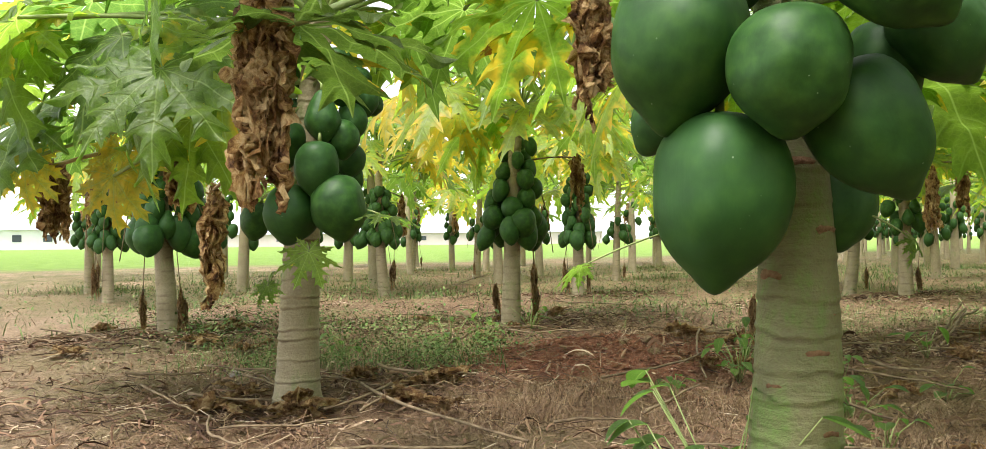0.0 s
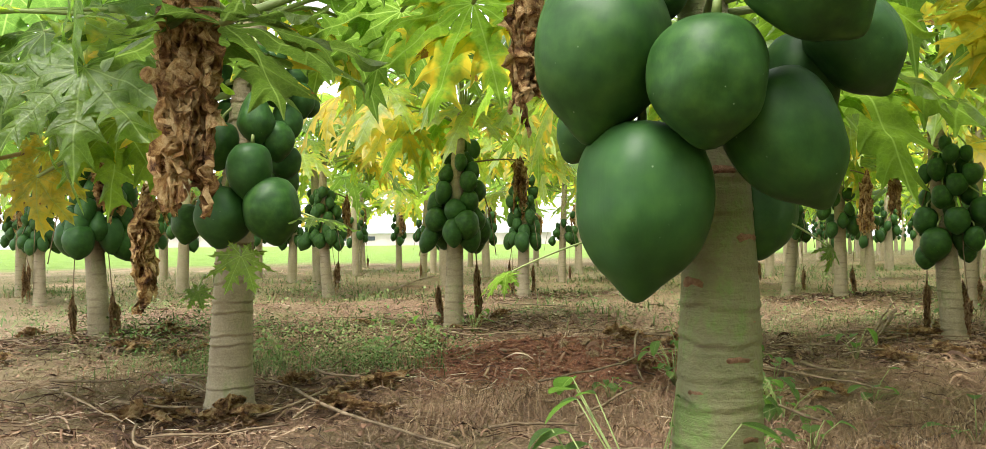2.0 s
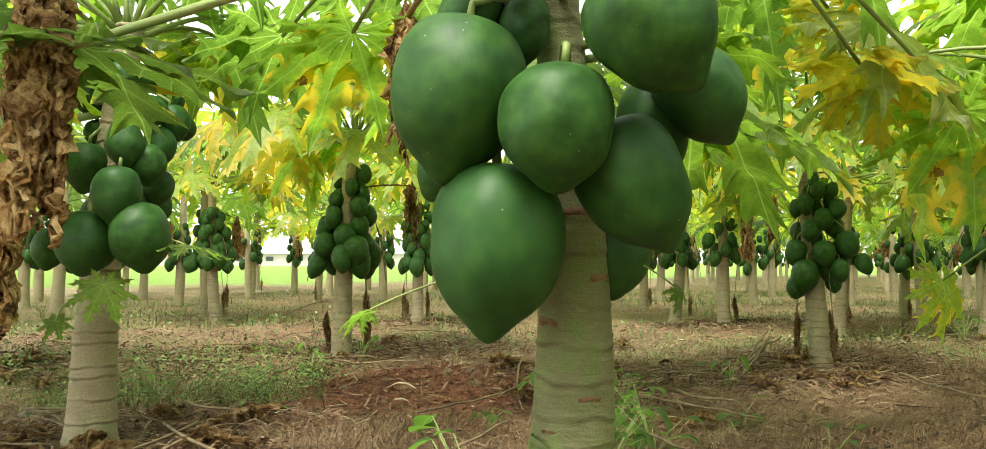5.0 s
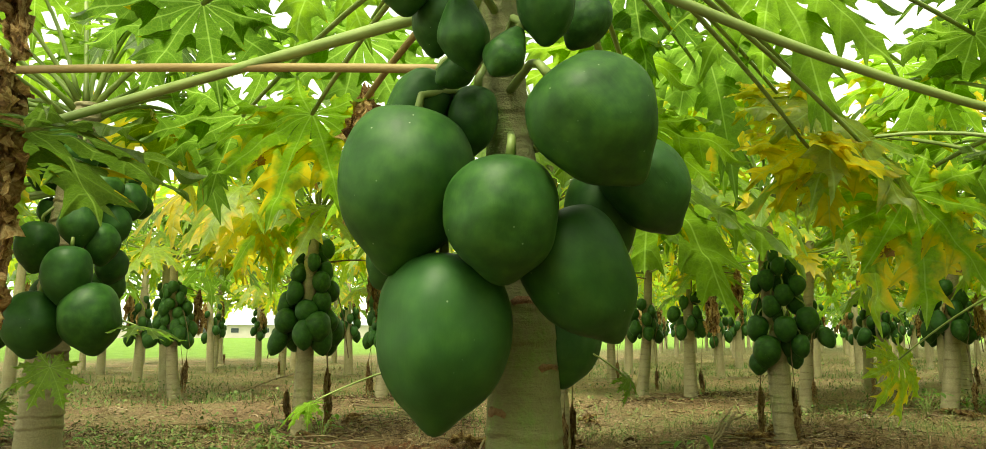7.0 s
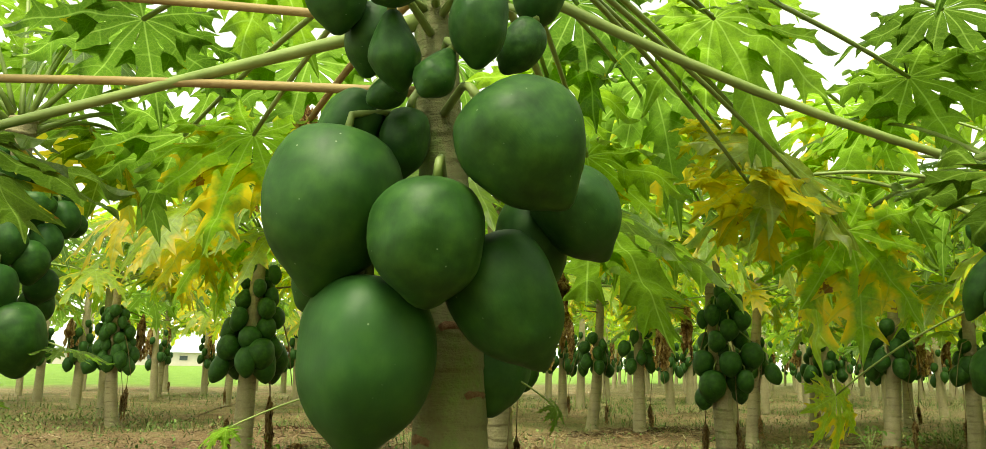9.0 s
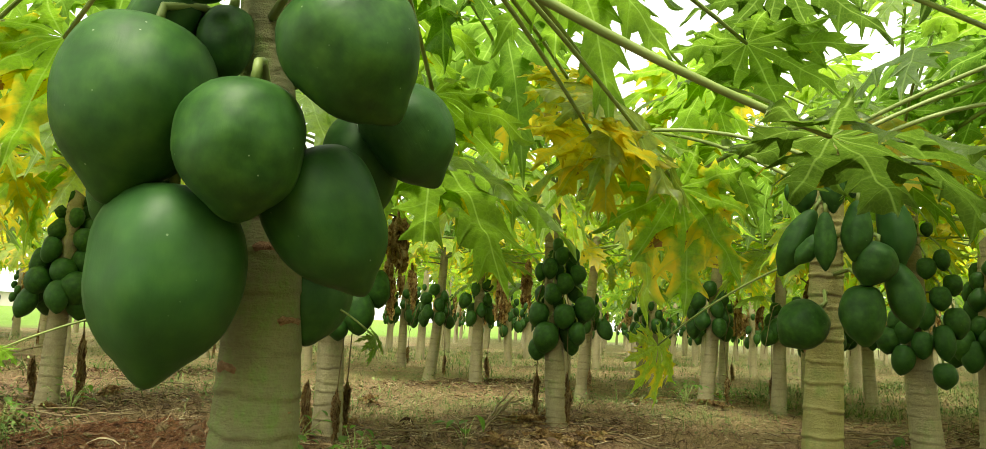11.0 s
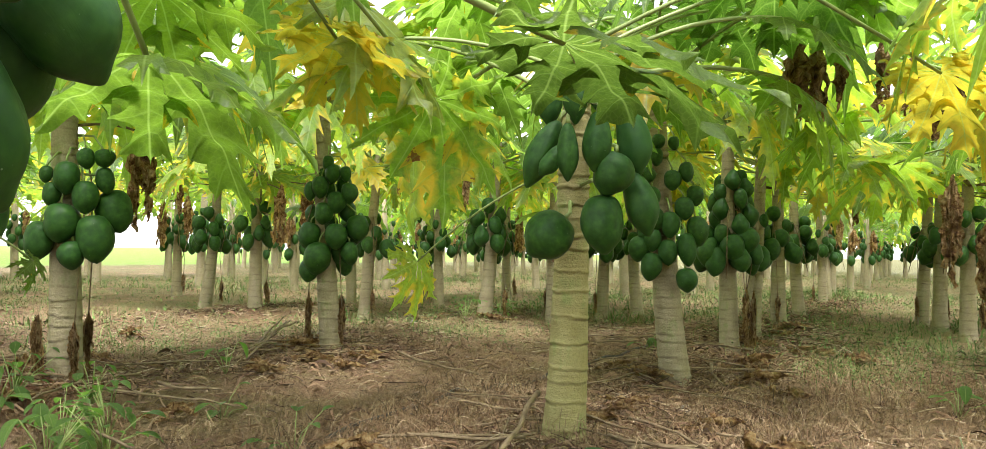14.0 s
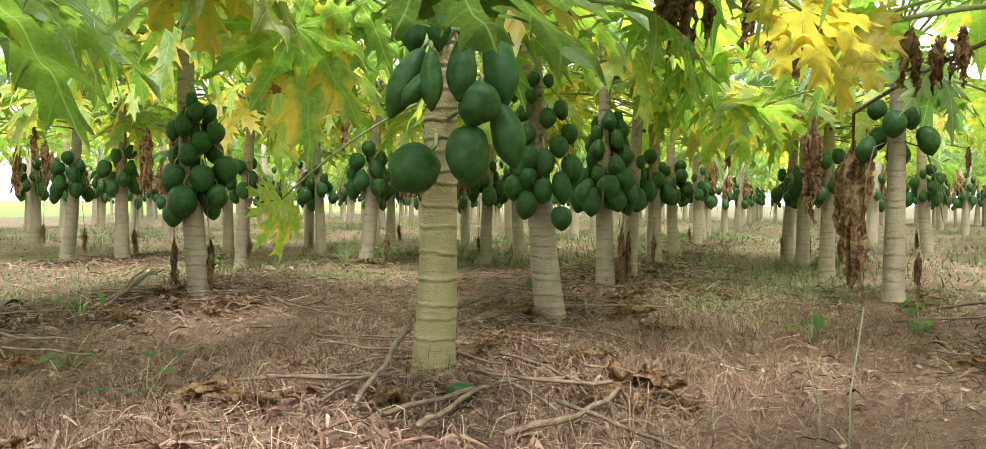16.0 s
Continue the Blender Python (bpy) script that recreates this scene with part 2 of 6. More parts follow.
def soil_material():
    n = Nodes("orchard_soil")
    pos = n.coord.outputs["Object"]
    big, mid = n.noise(0.55, 5.0, 0.6, distortion=0.5), n.noise(3.2, 5.0, 0.62)
    fine, grit = n.noise(30.0, 6.0, 0.75), n.noise(170.0, 4.0, 0.75)
    sep = n.add("ShaderNodeSeparateXYZ")
    n.link(pos, sep.inputs[0])
    col = n.ramp(mid, [(0.3, (0.14, 0.072, 0.042)), (0.45, (0.29, 0.168, 0.100)), (0.58, (0.41, 0.255, 0.155)), (0.72, (0.52, 0.36, 0.23))])
    litter = n.ramp(n.math("ADD", n.math("MULTIPLY", big, 0.7), n.math("MULTIPLY", fine, 0.6)), [(0.55, (0, 0, 0)), (0.76, (1, 1, 1))])
    col = n.mix(n.math("MULTIPLY", litter, 0.8), col, n.ramp(fine, [(0.36, (0.12, 0.066, 0.040)), (0.62, (0.52, 0.36, 0.225))]))
    # bare sandy wheel track at the orchard's edge, and dug red earth
    track = n.ramp(n.math("ADD", n.math("MULTIPLY", sep.outputs[0], -0.25), n.math("ADD", n.math("MULTIPLY", sep.outputs[1], -0.05), n.math("MULTIPLY", mid, 0.35))), [(0.34, (0, 0, 0)), (0.50, (1, 1, 1))])
    col = n.mix(n.math("MULTIPLY", track, 0.8), col, n.ramp(fine, [(0.3, (0.36, 0.25, 0.15)), (0.7, (0.64, 0.48, 0.31))]))
    moss = n.ramp(n.math("ADD", n.noise(0.8, 4.0, 0.6), n.math("MULTIPLY", n.noise(9.0, 4.0, 0.7), 0.35)), [(0.64, (0, 0, 0)), (0.80, (1, 1, 1))])
    col = n.mix(n.math("MULTIPLY", moss, 0.5), col, (0.17, 0.20, 0.06))
    away = n.add("ShaderNodeVectorMath", operation="LENGTH")
    n.link(pos, away.inputs[0])
    weedy = n.math("MULTIPLY", n.ramp(n.math("MULTIPLY", away.outputs["Value"], 0.05), [(0.35, (0, 0, 0)), (0.70, (1, 1, 1))]), n.ramp(n.noise(1.7, 5.0, 0.7), [(0.36, (0, 0, 0)), (0.56, (1, 1, 1))]))
    col = n.mix(n.math("MULTIPLY", weedy, 0.6), col, (0.14, 0.17, 0.055))
    beyond = n.ramp(n.math("MULTIPLY", away.outputs["Value"], 0.01), [(0.22, (0, 0, 0)), (0.40, (1, 1, 1))])
    col = n.mix(n.math("MULTIPLY", beyond, 0.7), col, (0.13, 0.155, 0.06))
    red = n.add("ShaderNodeVectorMath", operation="DISTANCE")
    n.link(pos, red.inputs[0])
    red.inputs[1].default_value = (0.42, 4.0, 0.0)
    dug = n.ramp(n.math("MULTIPLY", n.math("ADD", red.outputs["Value"], n.math("MULTIPLY", mid, 0.9)), 0.5), [(0.60, (1, 1, 1)), (0.80, (0, 0, 0))])
    col = n.mix(n.math("MULTIPLY", dug, 0.9), col, n.ramp(fine, [(0.3, (0.10, 0.034, 0.018)), (0.65, (0.44, 0.175, 0.095))]))
    col = n.mix(n.ramp(grit, [(0.40, (0.6, 0.6, 0.6)), (0.50, (0, 0, 0))]), col, (0.07, 0.04, 0.025))
    col = n.mix(n.ramp(n.noise(95.0, 4.0, 0.7), [(0.56, (0, 0, 0)), (0.68, (0.75, 0.75, 0.75))]), col, (0.56, 0.42, 0.27))
    # the grass field past the last trees
    edge = n.math("ADD", n.math("ADD", sep.outputs[1], n.math("MULTIPLY", sep.outputs[0], -0.55)), n.math("MULTIPLY", big, 6.0))
    field = n.ramp(n.math("MULTIPLY", edge, 0.02), [(0.53, (0, 0, 0)), (0.60, (1, 1, 1))])
    col = n.mix(field, col, n.ramp(n.noise(2.0, 4.0, 0.6), [(0.3, (0.15, 0.26, 0.045)), (0.7, (0.25, 0.37, 0.08))]))
    height = n.math("ADD", n.math("MULTIPLY", fine, 1.0), n.math("MULTIPLY", grit, 0.35))
    return n.finish(col, 0.92, n.bump(height, 1.0, 0.06), 0.15)


DRY = dry_leaf_material("dried_leaf", 1.0)
DRY_DARK = dry_leaf_material("dark_dried_leaf", 0.75)
DRY_FALLEN = dry_leaf_material("rotting_leaf", 0.68)
FRUIT = fruit_material()
BARK = trunk_material("papaya_bark", 0.45, 0.80, (0.33, 0.275, 0.165), (0.50, 0.425, 0.265), 0.28)
BARK_GREEN = trunk_material("papaya_bark_green", 0.8, 0.58, (0.21, 0.245, 0.095), (0.43, 0.41, 0.20), 0.3)
BARK_OLIVE = trunk_material("papaya_bark_olive", 0.55, 0.78, (0.33, 0.29, 0.11), (0.50, 0.45, 0.20), 0.14)
STALK = plain_material("green_leaf_stalk", (0.17, 0.23, 0.06), (0.34, 0.40, 0.14), 9.0, 0.45, 0.1, 0.4)
STALK_TAN = plain_material("drying_leaf_stalk", (0.26, 0.17, 0.07), (0.42, 0.31, 0.14), 9.0, 0.55, 0.2, 0.3)
PALE_STEM = plain_material("pale_weed_stem", (0.22, 0.26, 0.13), (0.40, 0.43, 0.25), 14.0, 0.6, 0.2, 0.3)
STICK = plain_material("dead_stalk", (0.085, 0.058, 0.035), (0.38, 0.29, 0.17), 16.0, 0.85, 0.8, 0.15)
SCAR = plain_material("leaf_scar", (0.20, 0.105, 0.05), (0.46, 0.30, 0.17), 60.0, 0.85, 0.9, 0.15)
SOIL = soil_material()
STONE = plain_material("stone", (0.18, 0.15, 0.12), (0.40, 0.36, 0.31), 20.0, 0.85)
HOSE = plain_material("black_hose", (0.012, 0.012, 0.012), (0.035, 0.033, 0.03), 40.0, 0.5)
WALL = plain_material("white_wall", (0.62, 0.62, 0.62), (0.8, 0.79, 0.77), 0.6, 0.8, 0.1)
PINK = plain_material("pale_pink_wall", (0.50, 0.42, 0.40), (0.62, 0.54, 0.51), 0.6, 0.8, 0.1)
ROOF = plain_material("pale_blue_roof", (0.42, 0.46, 0.52), (0.52, 0.56, 0.62), 1.0, 0.5, 0.1)
GLASS_DARK = plain_material("dark_window", (0.03, 0.04, 0.05), (0.06, 0.07, 0.08), 2.0, 0.2, 0.0, 0.5)
STRAW = blade_material("dry_grass", [(0.0, (0.045, 0.031, 0.018)), (0.35, (0.205, 0.138, 0.076)), (0.6, (0.20, 0.115, 0.063)), (0.9, (0.31, 0.22, 0.125)), (1.0, (0.48, 0.37, 0.23))])
SHRED = blade_material("leaf_shreds", [(0.0, (0.05, 0.028, 0.018)), (0.35, (0.13, 0.072, 0.042)), (0.7, (0.21, 0.125, 0.072)), (0.94, (0.30, 0.20, 0.12)), (1.0, (0.46, 0.35, 0.23))])
CRUMB = blade_material("leaf_crumbs", [(0.0, (0.09, 0.05, 0.032)), (0.4, (0.19, 0.105, 0.06)), (0.8, (0.28, 0.18, 0.11)), (1.0, (0.40, 0.29, 0.19))])
TWIG = blade_material("dead_twigs", [(0.0, (0.035, 0.022, 0.015)), (0.4, (0.10, 0.062, 0.038)), (0.65, (0.28, 0.20, 0.12)), (0.85, (0.46, 0.36, 0.23)), (1.0, (0.60, 0.50, 0.35))])
GRASS = blade_material("green_grass", [(0.0, (0.06, 0.115, 0.028)), (0.6, (0.12, 0.19, 0.05)), (1.0, (0.23, 0.26, 0.10))])


# ---- mesh helpers ----
def mesh_of(name, verts, faces, mats, smooth=True, slots=None, attrs=None):
    me = bpy.data.meshes.new(name)
    me.from_pydata([tuple(v) for v in verts], [], [tuple(f) for f in faces])
    for m in mats if isinstance(mats, (list, tuple)) else [mats]:
        me.materials.append(m)
    if smooth:
        me.polygons.foreach_set("use_smooth", [True] * len(me.polygons))
    if slots is not None:
        me.polygons.foreach_set("material_index", list(slots))
    for key, values in (attrs or {}).items():
        me.attributes.new(key, "FLOAT", "POINT").data.foreach_set("value", list(values))
    me.update()
    return me


def part(name, me, parent, matrix=None, label=""):
    ob = new(name, me)
    ob.parent = parent
    if matrix is not None:
        ob.matrix_basis = matrix
    return tagged(ob, label)


def frames_along(pts):
    pts = [Vector(p) for p in pts]
    out, side = [], None
    for i, p in enumerate(pts):
        d = (pts[min(i + 1, len(pts) - 1)] - pts[max(i - 1, 0)]).normalized()
        if side is None:
            side = d.cross(Vector((0, 0, 1)))
            if side.length < 0.05:
                side = Vector((1, 0, 0))
        side = (side - d * side.dot(d)).normalized()
        out.append((p, d, side, d.cross(side)))
    return out


def tube(pts, radii, seg=7, cap=True):
    verts, faces = [], []
    fr = frames_along(pts)
    for (p, d, s, u), r in zip(fr, radii):
        for k in range(seg):
            a = 2 * math.pi * k / seg
            verts.append(p + s * (r * math.cos(a)) + u * (r * math.sin(a)))
    for i in range(len(fr) - 1):
        for k in range(seg):
            faces.append((i * seg + k, i * seg + (k + 1) % seg, (i + 1) * seg + (k + 1) % seg, (i + 1) * seg + k))
    if cap:
        faces.append(tuple(range(seg - 1, -1, -1)))
        faces.append(tuple((len(fr) - 1) * seg + k for k in range(seg)))
    return verts, faces


def joined(pieces):
    """pieces: (verts, faces, slot) -> one set of verts, faces and slots."""
    V, F, S = [], [], []
    for v, f, s in pieces:
        o = len(V)
        V += list(v)
        F += [tuple(i + o for i in q) for q in f]
        S += [s] * len(f)
    return V, F, S


def curve_points(a, b, sag, n=9, hook=0.0):
    """A stalk from a to b that arches up by sag, its end bent down by hook."""
    a, b = Vector(a), Vector(b)
    return [a.lerp(b, t) + Vector((0, 0, sag * 4 * t * (1 - t) + hook * (1 - t) ** 3 * t)) for t in (i / (n - 1) for i in range(n))]


# ---- leaf blades ----
# one lobe, stalk to tip: place on the midrib, then place along and half width at the edge, and whether a side vein runs there
LOBE = ((0.0, 0.0, 0.0, 1), (0.10, 0.10, 0.07, 1), (0.20, 0.205, 0.10, 1), (0.28, 0.30, 0.104, 0.9), (0.33, 0.39, 0.145, 0.5), (0.36, 0.485, 0.200, 0), (0.40, 0.46, 0.125, 0.5), (0.46, 0.49, 0.080, 1), (0.51, 0.58, 0.120, 0.5),
        (0.545, 0.685, 0.170, 0), (0.59, 0.65, 0.098, 0.5), (0.65, 0.68, 0.060, 1), (0.70, 0.76, 0.080, 0.5), (0.735, 0.85, 0.112, 0), (0.78, 0.82, 0.058, 0.5), (0.84, 0.86, 0.036, 1), (0.92, 0.93, 0.020, 1), (1.0, 1.02, 0.0, 1))


def leaf_blade(seed, stations=18, across=2, droop=0.5, cup=0.10, ragged=1.0, lobes=8, broad=1.08, spread=146):
    """A papaya leaf of unit length, stalk at the origin, middle lobe along +y, face up. Deeply cut lobes with side lobes."""
    rnd = random.Random(seed)
    span = radians(spread)
    angles = [-span + 2 * span * (i + rnd.uniform(-0.08, 0.08)) / (lobes - 1) for i in range(lobes)]
    verts, faces, rib, side = [], [], [], []
    seedv = Vector((seed * 3.1, seed * 1.7, 0))
    marks = np.array(LOBE)
    us = np.linspace(0, len(LOBE) - 1, stations)
    rows = [np.array([np.interp(u, range(len(LOBE)), marks[:, c]) for c in range(4)]) for u in us]
    for i, a in enumerate(angles):
        f = abs(a) / span
        length = (1.0 - 0.45 * f ** 1.4) * rnd.uniform(0.88, 1.08)
        gap_r = (angles[i + 1] - a) / 2 if i < lobes - 1 else radians(15)
        gap_l = (a - angles[i - 1]) / 2 if i > 0 else radians(15)
        curl = droop * rnd.uniform(0.6, 1.4)
        twist, bend, wide = rnd.uniform(-0.35, 0.35), rnd.uniform(-0.12, 0.12), rnd.uniform(0.88, 1.22) * broad
        lift = 0.05 if i % 2 else -0.03
        shift = [rnd.uniform(0.8, 1.2) for _ in range(8)]
        base, cols = len(verts), 2 * across + 1
        for j, (m, e, w, v) in enumerate(rows):
            for k in range(-across, across + 1):
                q = k / across
                lim = m * math.tan(gap_r if q > 0 else gap_l)
                ww = min(w * wide, lim) if m < 0.30 else w * wide * shift[int(m * 7) if q > 0 else 7 - int(m * 7)]
                x = q * ww * length
                y = (m + (e - m) * abs(q) ** 1.15) * length
                r = math.hypot(x, y)
                z = -curl * 0.75 * r * r + cup * abs(x) * 1.3 - 0.55 * abs(x) * abs(q) * m + lift * max(0.0, m - 0.28)
                z += twist * x * m + 0.03 * ragged * math.sin(15 * m + i * 1.7) * q * q * m
                x2 = x + bend * m * m
                p = Vector((x2 * math.cos(a) + y * math.sin(a), y * math.cos(a) - x2 * math.sin(a), z))
                p.z += 0.045 * ragged * noise.noise(p * 4.5 + seedv) * min(1.0, r * 3)
                verts.append(p)
                rib.append(min(1.0, abs(x) / 0.24))
                side.append(v if k else v * 0.3)
        for j in range(stations - 1):
            for k in range(cols - 1):
                q0 = base + j * cols + k
                faces.append((q0, q0 + 1, q0 + cols + 1, q0 + cols))
    return verts, faces, rib, side


def blade_mesh(seed, mat, **kw):
    v, f, rib, side = leaf_blade(seed, **kw)
    return mesh_of("leaf", v, f, mat, True, None, {"rib": rib, "side": side})


def dried_leaf(seed, length=0.5, width=0.15, strips=8, rows=24, cols=9, crumple=1.0):
    """A dead leaf hanging limp from the origin: shrivelled lobes folded together, their edges ruffled."""
    rnd = random.Random(seed)
    V, F = [], []
    for s in range(strips):
        a = 2 * math.pi * s / strips + rnd.uniform(-0.5, 0.5)
        ln, w0 = length * rnd.uniform(0.45, 1.0), width * rnd.uniform(0.3, 0.65)
        off = width * rnd.uniform(0.10, 0.42)
        tw, ph, folds = rnd.uniform(-1.6, 1.6), rnd.uniform(0, 6), rnd.uniform(1.2, 2.2)
        sway = Vector((rnd.uniform(-1, 1), rnd.uniform(-1, 1), 0)) * width * 0.2
        base = len(V)
        for j in range(rows):
            t = j / (rows - 1)
            w = w0 * (0.16 + 0.95 * math.sin(math.pi * min(1.0, t ** 0.75 * 0.94 + 0.03)) ** 0.7) * (1 + 0.25 * math.sin(17 * t + ph))
            th = a + tw * t
            c = Vector((math.cos(a), math.sin(a), 0)) * off * min(1.0, t * 3.0) + sway * t * t
            e1, e2 = Vector((-math.sin(th), math.cos(th), 0)), Vector((math.cos(th), math.sin(th), 0))
            for k in range(cols):
                q = 2 * k / (cols - 1) - 1
                p = c + e1 * (q * w * 0.42) + e2 * (0.30 * w * math.sin(q * math.pi * folds + ph + 3 * t))
                p.z = -t * ln - 0.03 * q * q * math.sin(9 * t + ph) + 0.02 * abs(q)
                fine = noise.noise_vector(p * 30 + Vector((seed, s * 3.3, 0)))
                big = noise.noise_vector(p * 10 + Vector((s * 2.1, seed, 5)))
                rough = noise.noise_vector(p * 75 + Vector((seed, 0, s)))
                p += (fine * (0.012 + 0.028 * q * q) * min(1, 4 * t) + big * 0.026 * min(1, 3 * t) + rough * (0.006 + 0.010 * q * q)) * crumple
                V.append(p)
        for j in range(rows - 1):
            for k in range(cols - 1):
                if rnd.random() < 0.05 and j > rows // 3 and k in (0, 1, cols - 3, cols - 2):
                    continue
                q0 = base + j * cols + k
                F.append((q0, q0 + 1, q0 + cols + 1, q0 + cols))
    return V, F


# ---- fruit ----
def fruit_shape(kind, seed=0, seg=20, rows=16):
    """An unripe papaya of unit length along -z, its stalk end at the origin. Returns verts, faces."""
    rnd = random.Random(seed)
    V, F = [], []
    wide = {"round": 0.44, "oval": 0.36, "pear": 0.37, "long": 0.25, "plump": 0.42}[kind]
    bend = rnd.uniform(-0.06, 0.06)
    ph = rnd.uniform(0, 6)
    for j in range(rows + 1):
        t = j / rows
        t = 0.5 - 0.5 * math.cos(math.pi * t)
        if kind in ("round", "oval"):
            p = 2.08 if kind == "round" else 2.18
            r = max(0.0, 1 - abs(2 * t ** (1.0 if kind == "round" else 0.95) - 1) ** p) ** (1 / p)
        elif kind == "plump":
            r = (1 - ((0.44 - t) / 0.44) ** 2.25) ** (1 / 2.25) if t < 0.44 else max(0.0, 1 - ((t - 0.44) / 0.56) ** 2.15) ** 0.57
        elif kind == "pear":
            r = t ** 0.5 * (1 - t) ** 0.5 * 2 * (0.64 + 0.40 * min(1.0, max(0.0, (t - 0.12) / 0.5)) ** 1.2)
        else:
            r = t ** 0.5 * (1 - t) ** 0.5 * 2 * (0.74 + 0.28 * min(1.0, t / 0.7))
        z = -t - (0.07 * ((t - 0.94) / 0.06) ** 1.6 if t > 0.94 else 0)
        if t < 0.1:
            z -= 0.025 * (1 - t / 0.1)
        for k in range(seg):
            a = 2 * math.pi * k / seg
            dent = noise.noise(Vector((math.cos(a), math.sin(a), 3 * t)) * 1.1 + Vector((seed * 7.0, ph, 0)))
            rr = r * wide * (1 + 0.042 * math.cos(5 * a + ph) * math.sin(math.pi * t) + 0.018 * math.cos(2 * a + ph * 2) + 0.06 * dent)
            V.append(Vector((rr * math.cos(a) + bend * math.sin(math.pi * t), rr * math.sin(a), z)))
    for j in range(rows):
        for k in range(seg):
            F.append((j * seg + k, (j + 1) * seg + k, (j + 1) * seg + (k + 1) % seg, j * seg + (k + 1) % seg))
    return V, F


FRUITS = {(k, d): [mesh_of("fruit", *fruit_shape(k, s, *d), FRUIT) for s in range(3)] for k in ("round", "oval", "pear", "long", "plump") for d in ((32, 24), (16, 11))}


def fruit_matrix(top, down, length, girth=1.0, spin=0.0):
    """Stands a fruit of that length with its stalk end at top, hanging along down."""
    z = -Vector(down).normalized()
    x = z.orthogonal().normalized()
    m = Matrix((x, z.cross(x), z)).transposed().to_4x4()
    return Matrix.Translation(top) @ m @ Matrix.Rotation(spin, 4, "Z") @ Matrix.Diagonal((length * girth, length * girth, length, 1))


# ---- trunk ----
def trunk_mesh(pts, r0, r1, seg, rows, seed, rough=1.0):
    """A tapered papaya trunk through pts with raised ring scars. Flares at the foot."""
    rnd = random.Random(seed)
    pts = [Vector(p) for p in pts]

    def at(t):
        x = t * (len(pts) - 1)
        i = min(int(x), len(pts) - 2)
        return pts[i].lerp(pts[i + 1], x - i)

    rings, z = [], 0.0
    while z < 1:
        z += rnd.uniform(0.035, 0.09) / max(1.0, (pts[-1] - pts[0]).length)
        rings.append((z, rnd.uniform(-0.005, 0.005), rnd.uniform(0, 6), rnd.uniform(0.5, 1.0)))
    V, F, ring = [], [], []
    height = (pts[-1] - pts[0]).length
    for j in range(rows + 1):
        t = j / rows
        c = at(t)
        r = r0 + (r1 - r0) * t ** 0.9 + r0 * 0.16 * math.exp(-max(0.0, t * height - 0.10) / 0.06)
        for k in range(seg):
            a = 2 * math.pi * k / seg
            rr = r * (1 + 0.025 * math.cos(2 * a + seed) + 0.02 * math.cos(3 * a + 5 * t))
            line = 0.0
            for zc, tilt, ph, amp in rings:
                d = (t - zc - tilt * math.cos(a + ph) - 0.0015 * math.sin(3 * a + ph) - 0.001 * math.sin(7 * a + 2 * ph)) * height
                if abs(d) < 0.025:
                    part_way = 0.55 + 0.45 * math.sin(a * 2 + ph * 3)
                    rr += r0 * (0.055 * amp * rough * math.exp(-(d / 0.005) ** 2) - 0.035 * amp * rough * math.exp(-((d + 0.010) / 0.006) ** 2))
                    line = max(line, amp * part_way * math.exp(-((d + 0.007) / 0.0035) ** 2))
            ring.append(line)
            V.append(c + Vector((rr * math.cos(a), rr * math.sin(a), 0)))
    for j in range(rows):
        for k in range(seg):
            F.append((j * seg + k, j * seg + (k + 1) % seg, (j + 1) * seg + (k + 1) % seg, (j + 1) * seg + k))
    F.append(tuple(rows * seg + k for k in range(seg)))
    return V, F, ring


def bark_mesh(shape, mat=None):
    return mesh_of("trunk", shape[0], shape[1], mat or BARK, True, None, {"ring": shape[2]})


def scar_mesh(size, seed):
    """A shield-shaped leaf scar, raised, facing +y."""
    rnd = random.Random(seed)
    V, F = [Vector((0, 0.012 * size / 0.05, 0))], []
    n = 12
    for k in range(n):
        a = 2 * math.pi * k / n
        r = size * (0.5 + 0.12 * math.cos(2 * a) + 0.08 * math.cos(3 * a + 1.5) + rnd.uniform(-0.08, 0.08))
        V.append(Vector((r * math.cos(a) * 1.25, 0.006 * size / 0.05, r * math.sin(a) * 0.8)))
    for k in range(n):
        a = 2 * math.pi * k / n
        V.append(Vector((V[1 + k].x * 1.12, -size * 0.5, V[1 + k].z * 1.12)))
    for k in range(n):
        F.append((0, 1 + (k + 1) % n, 1 + k))
        F.append((1 + k, 1 + (k + 1) % n, 1 + n + (k + 1) % n, 1 + n + k))
    return V, F


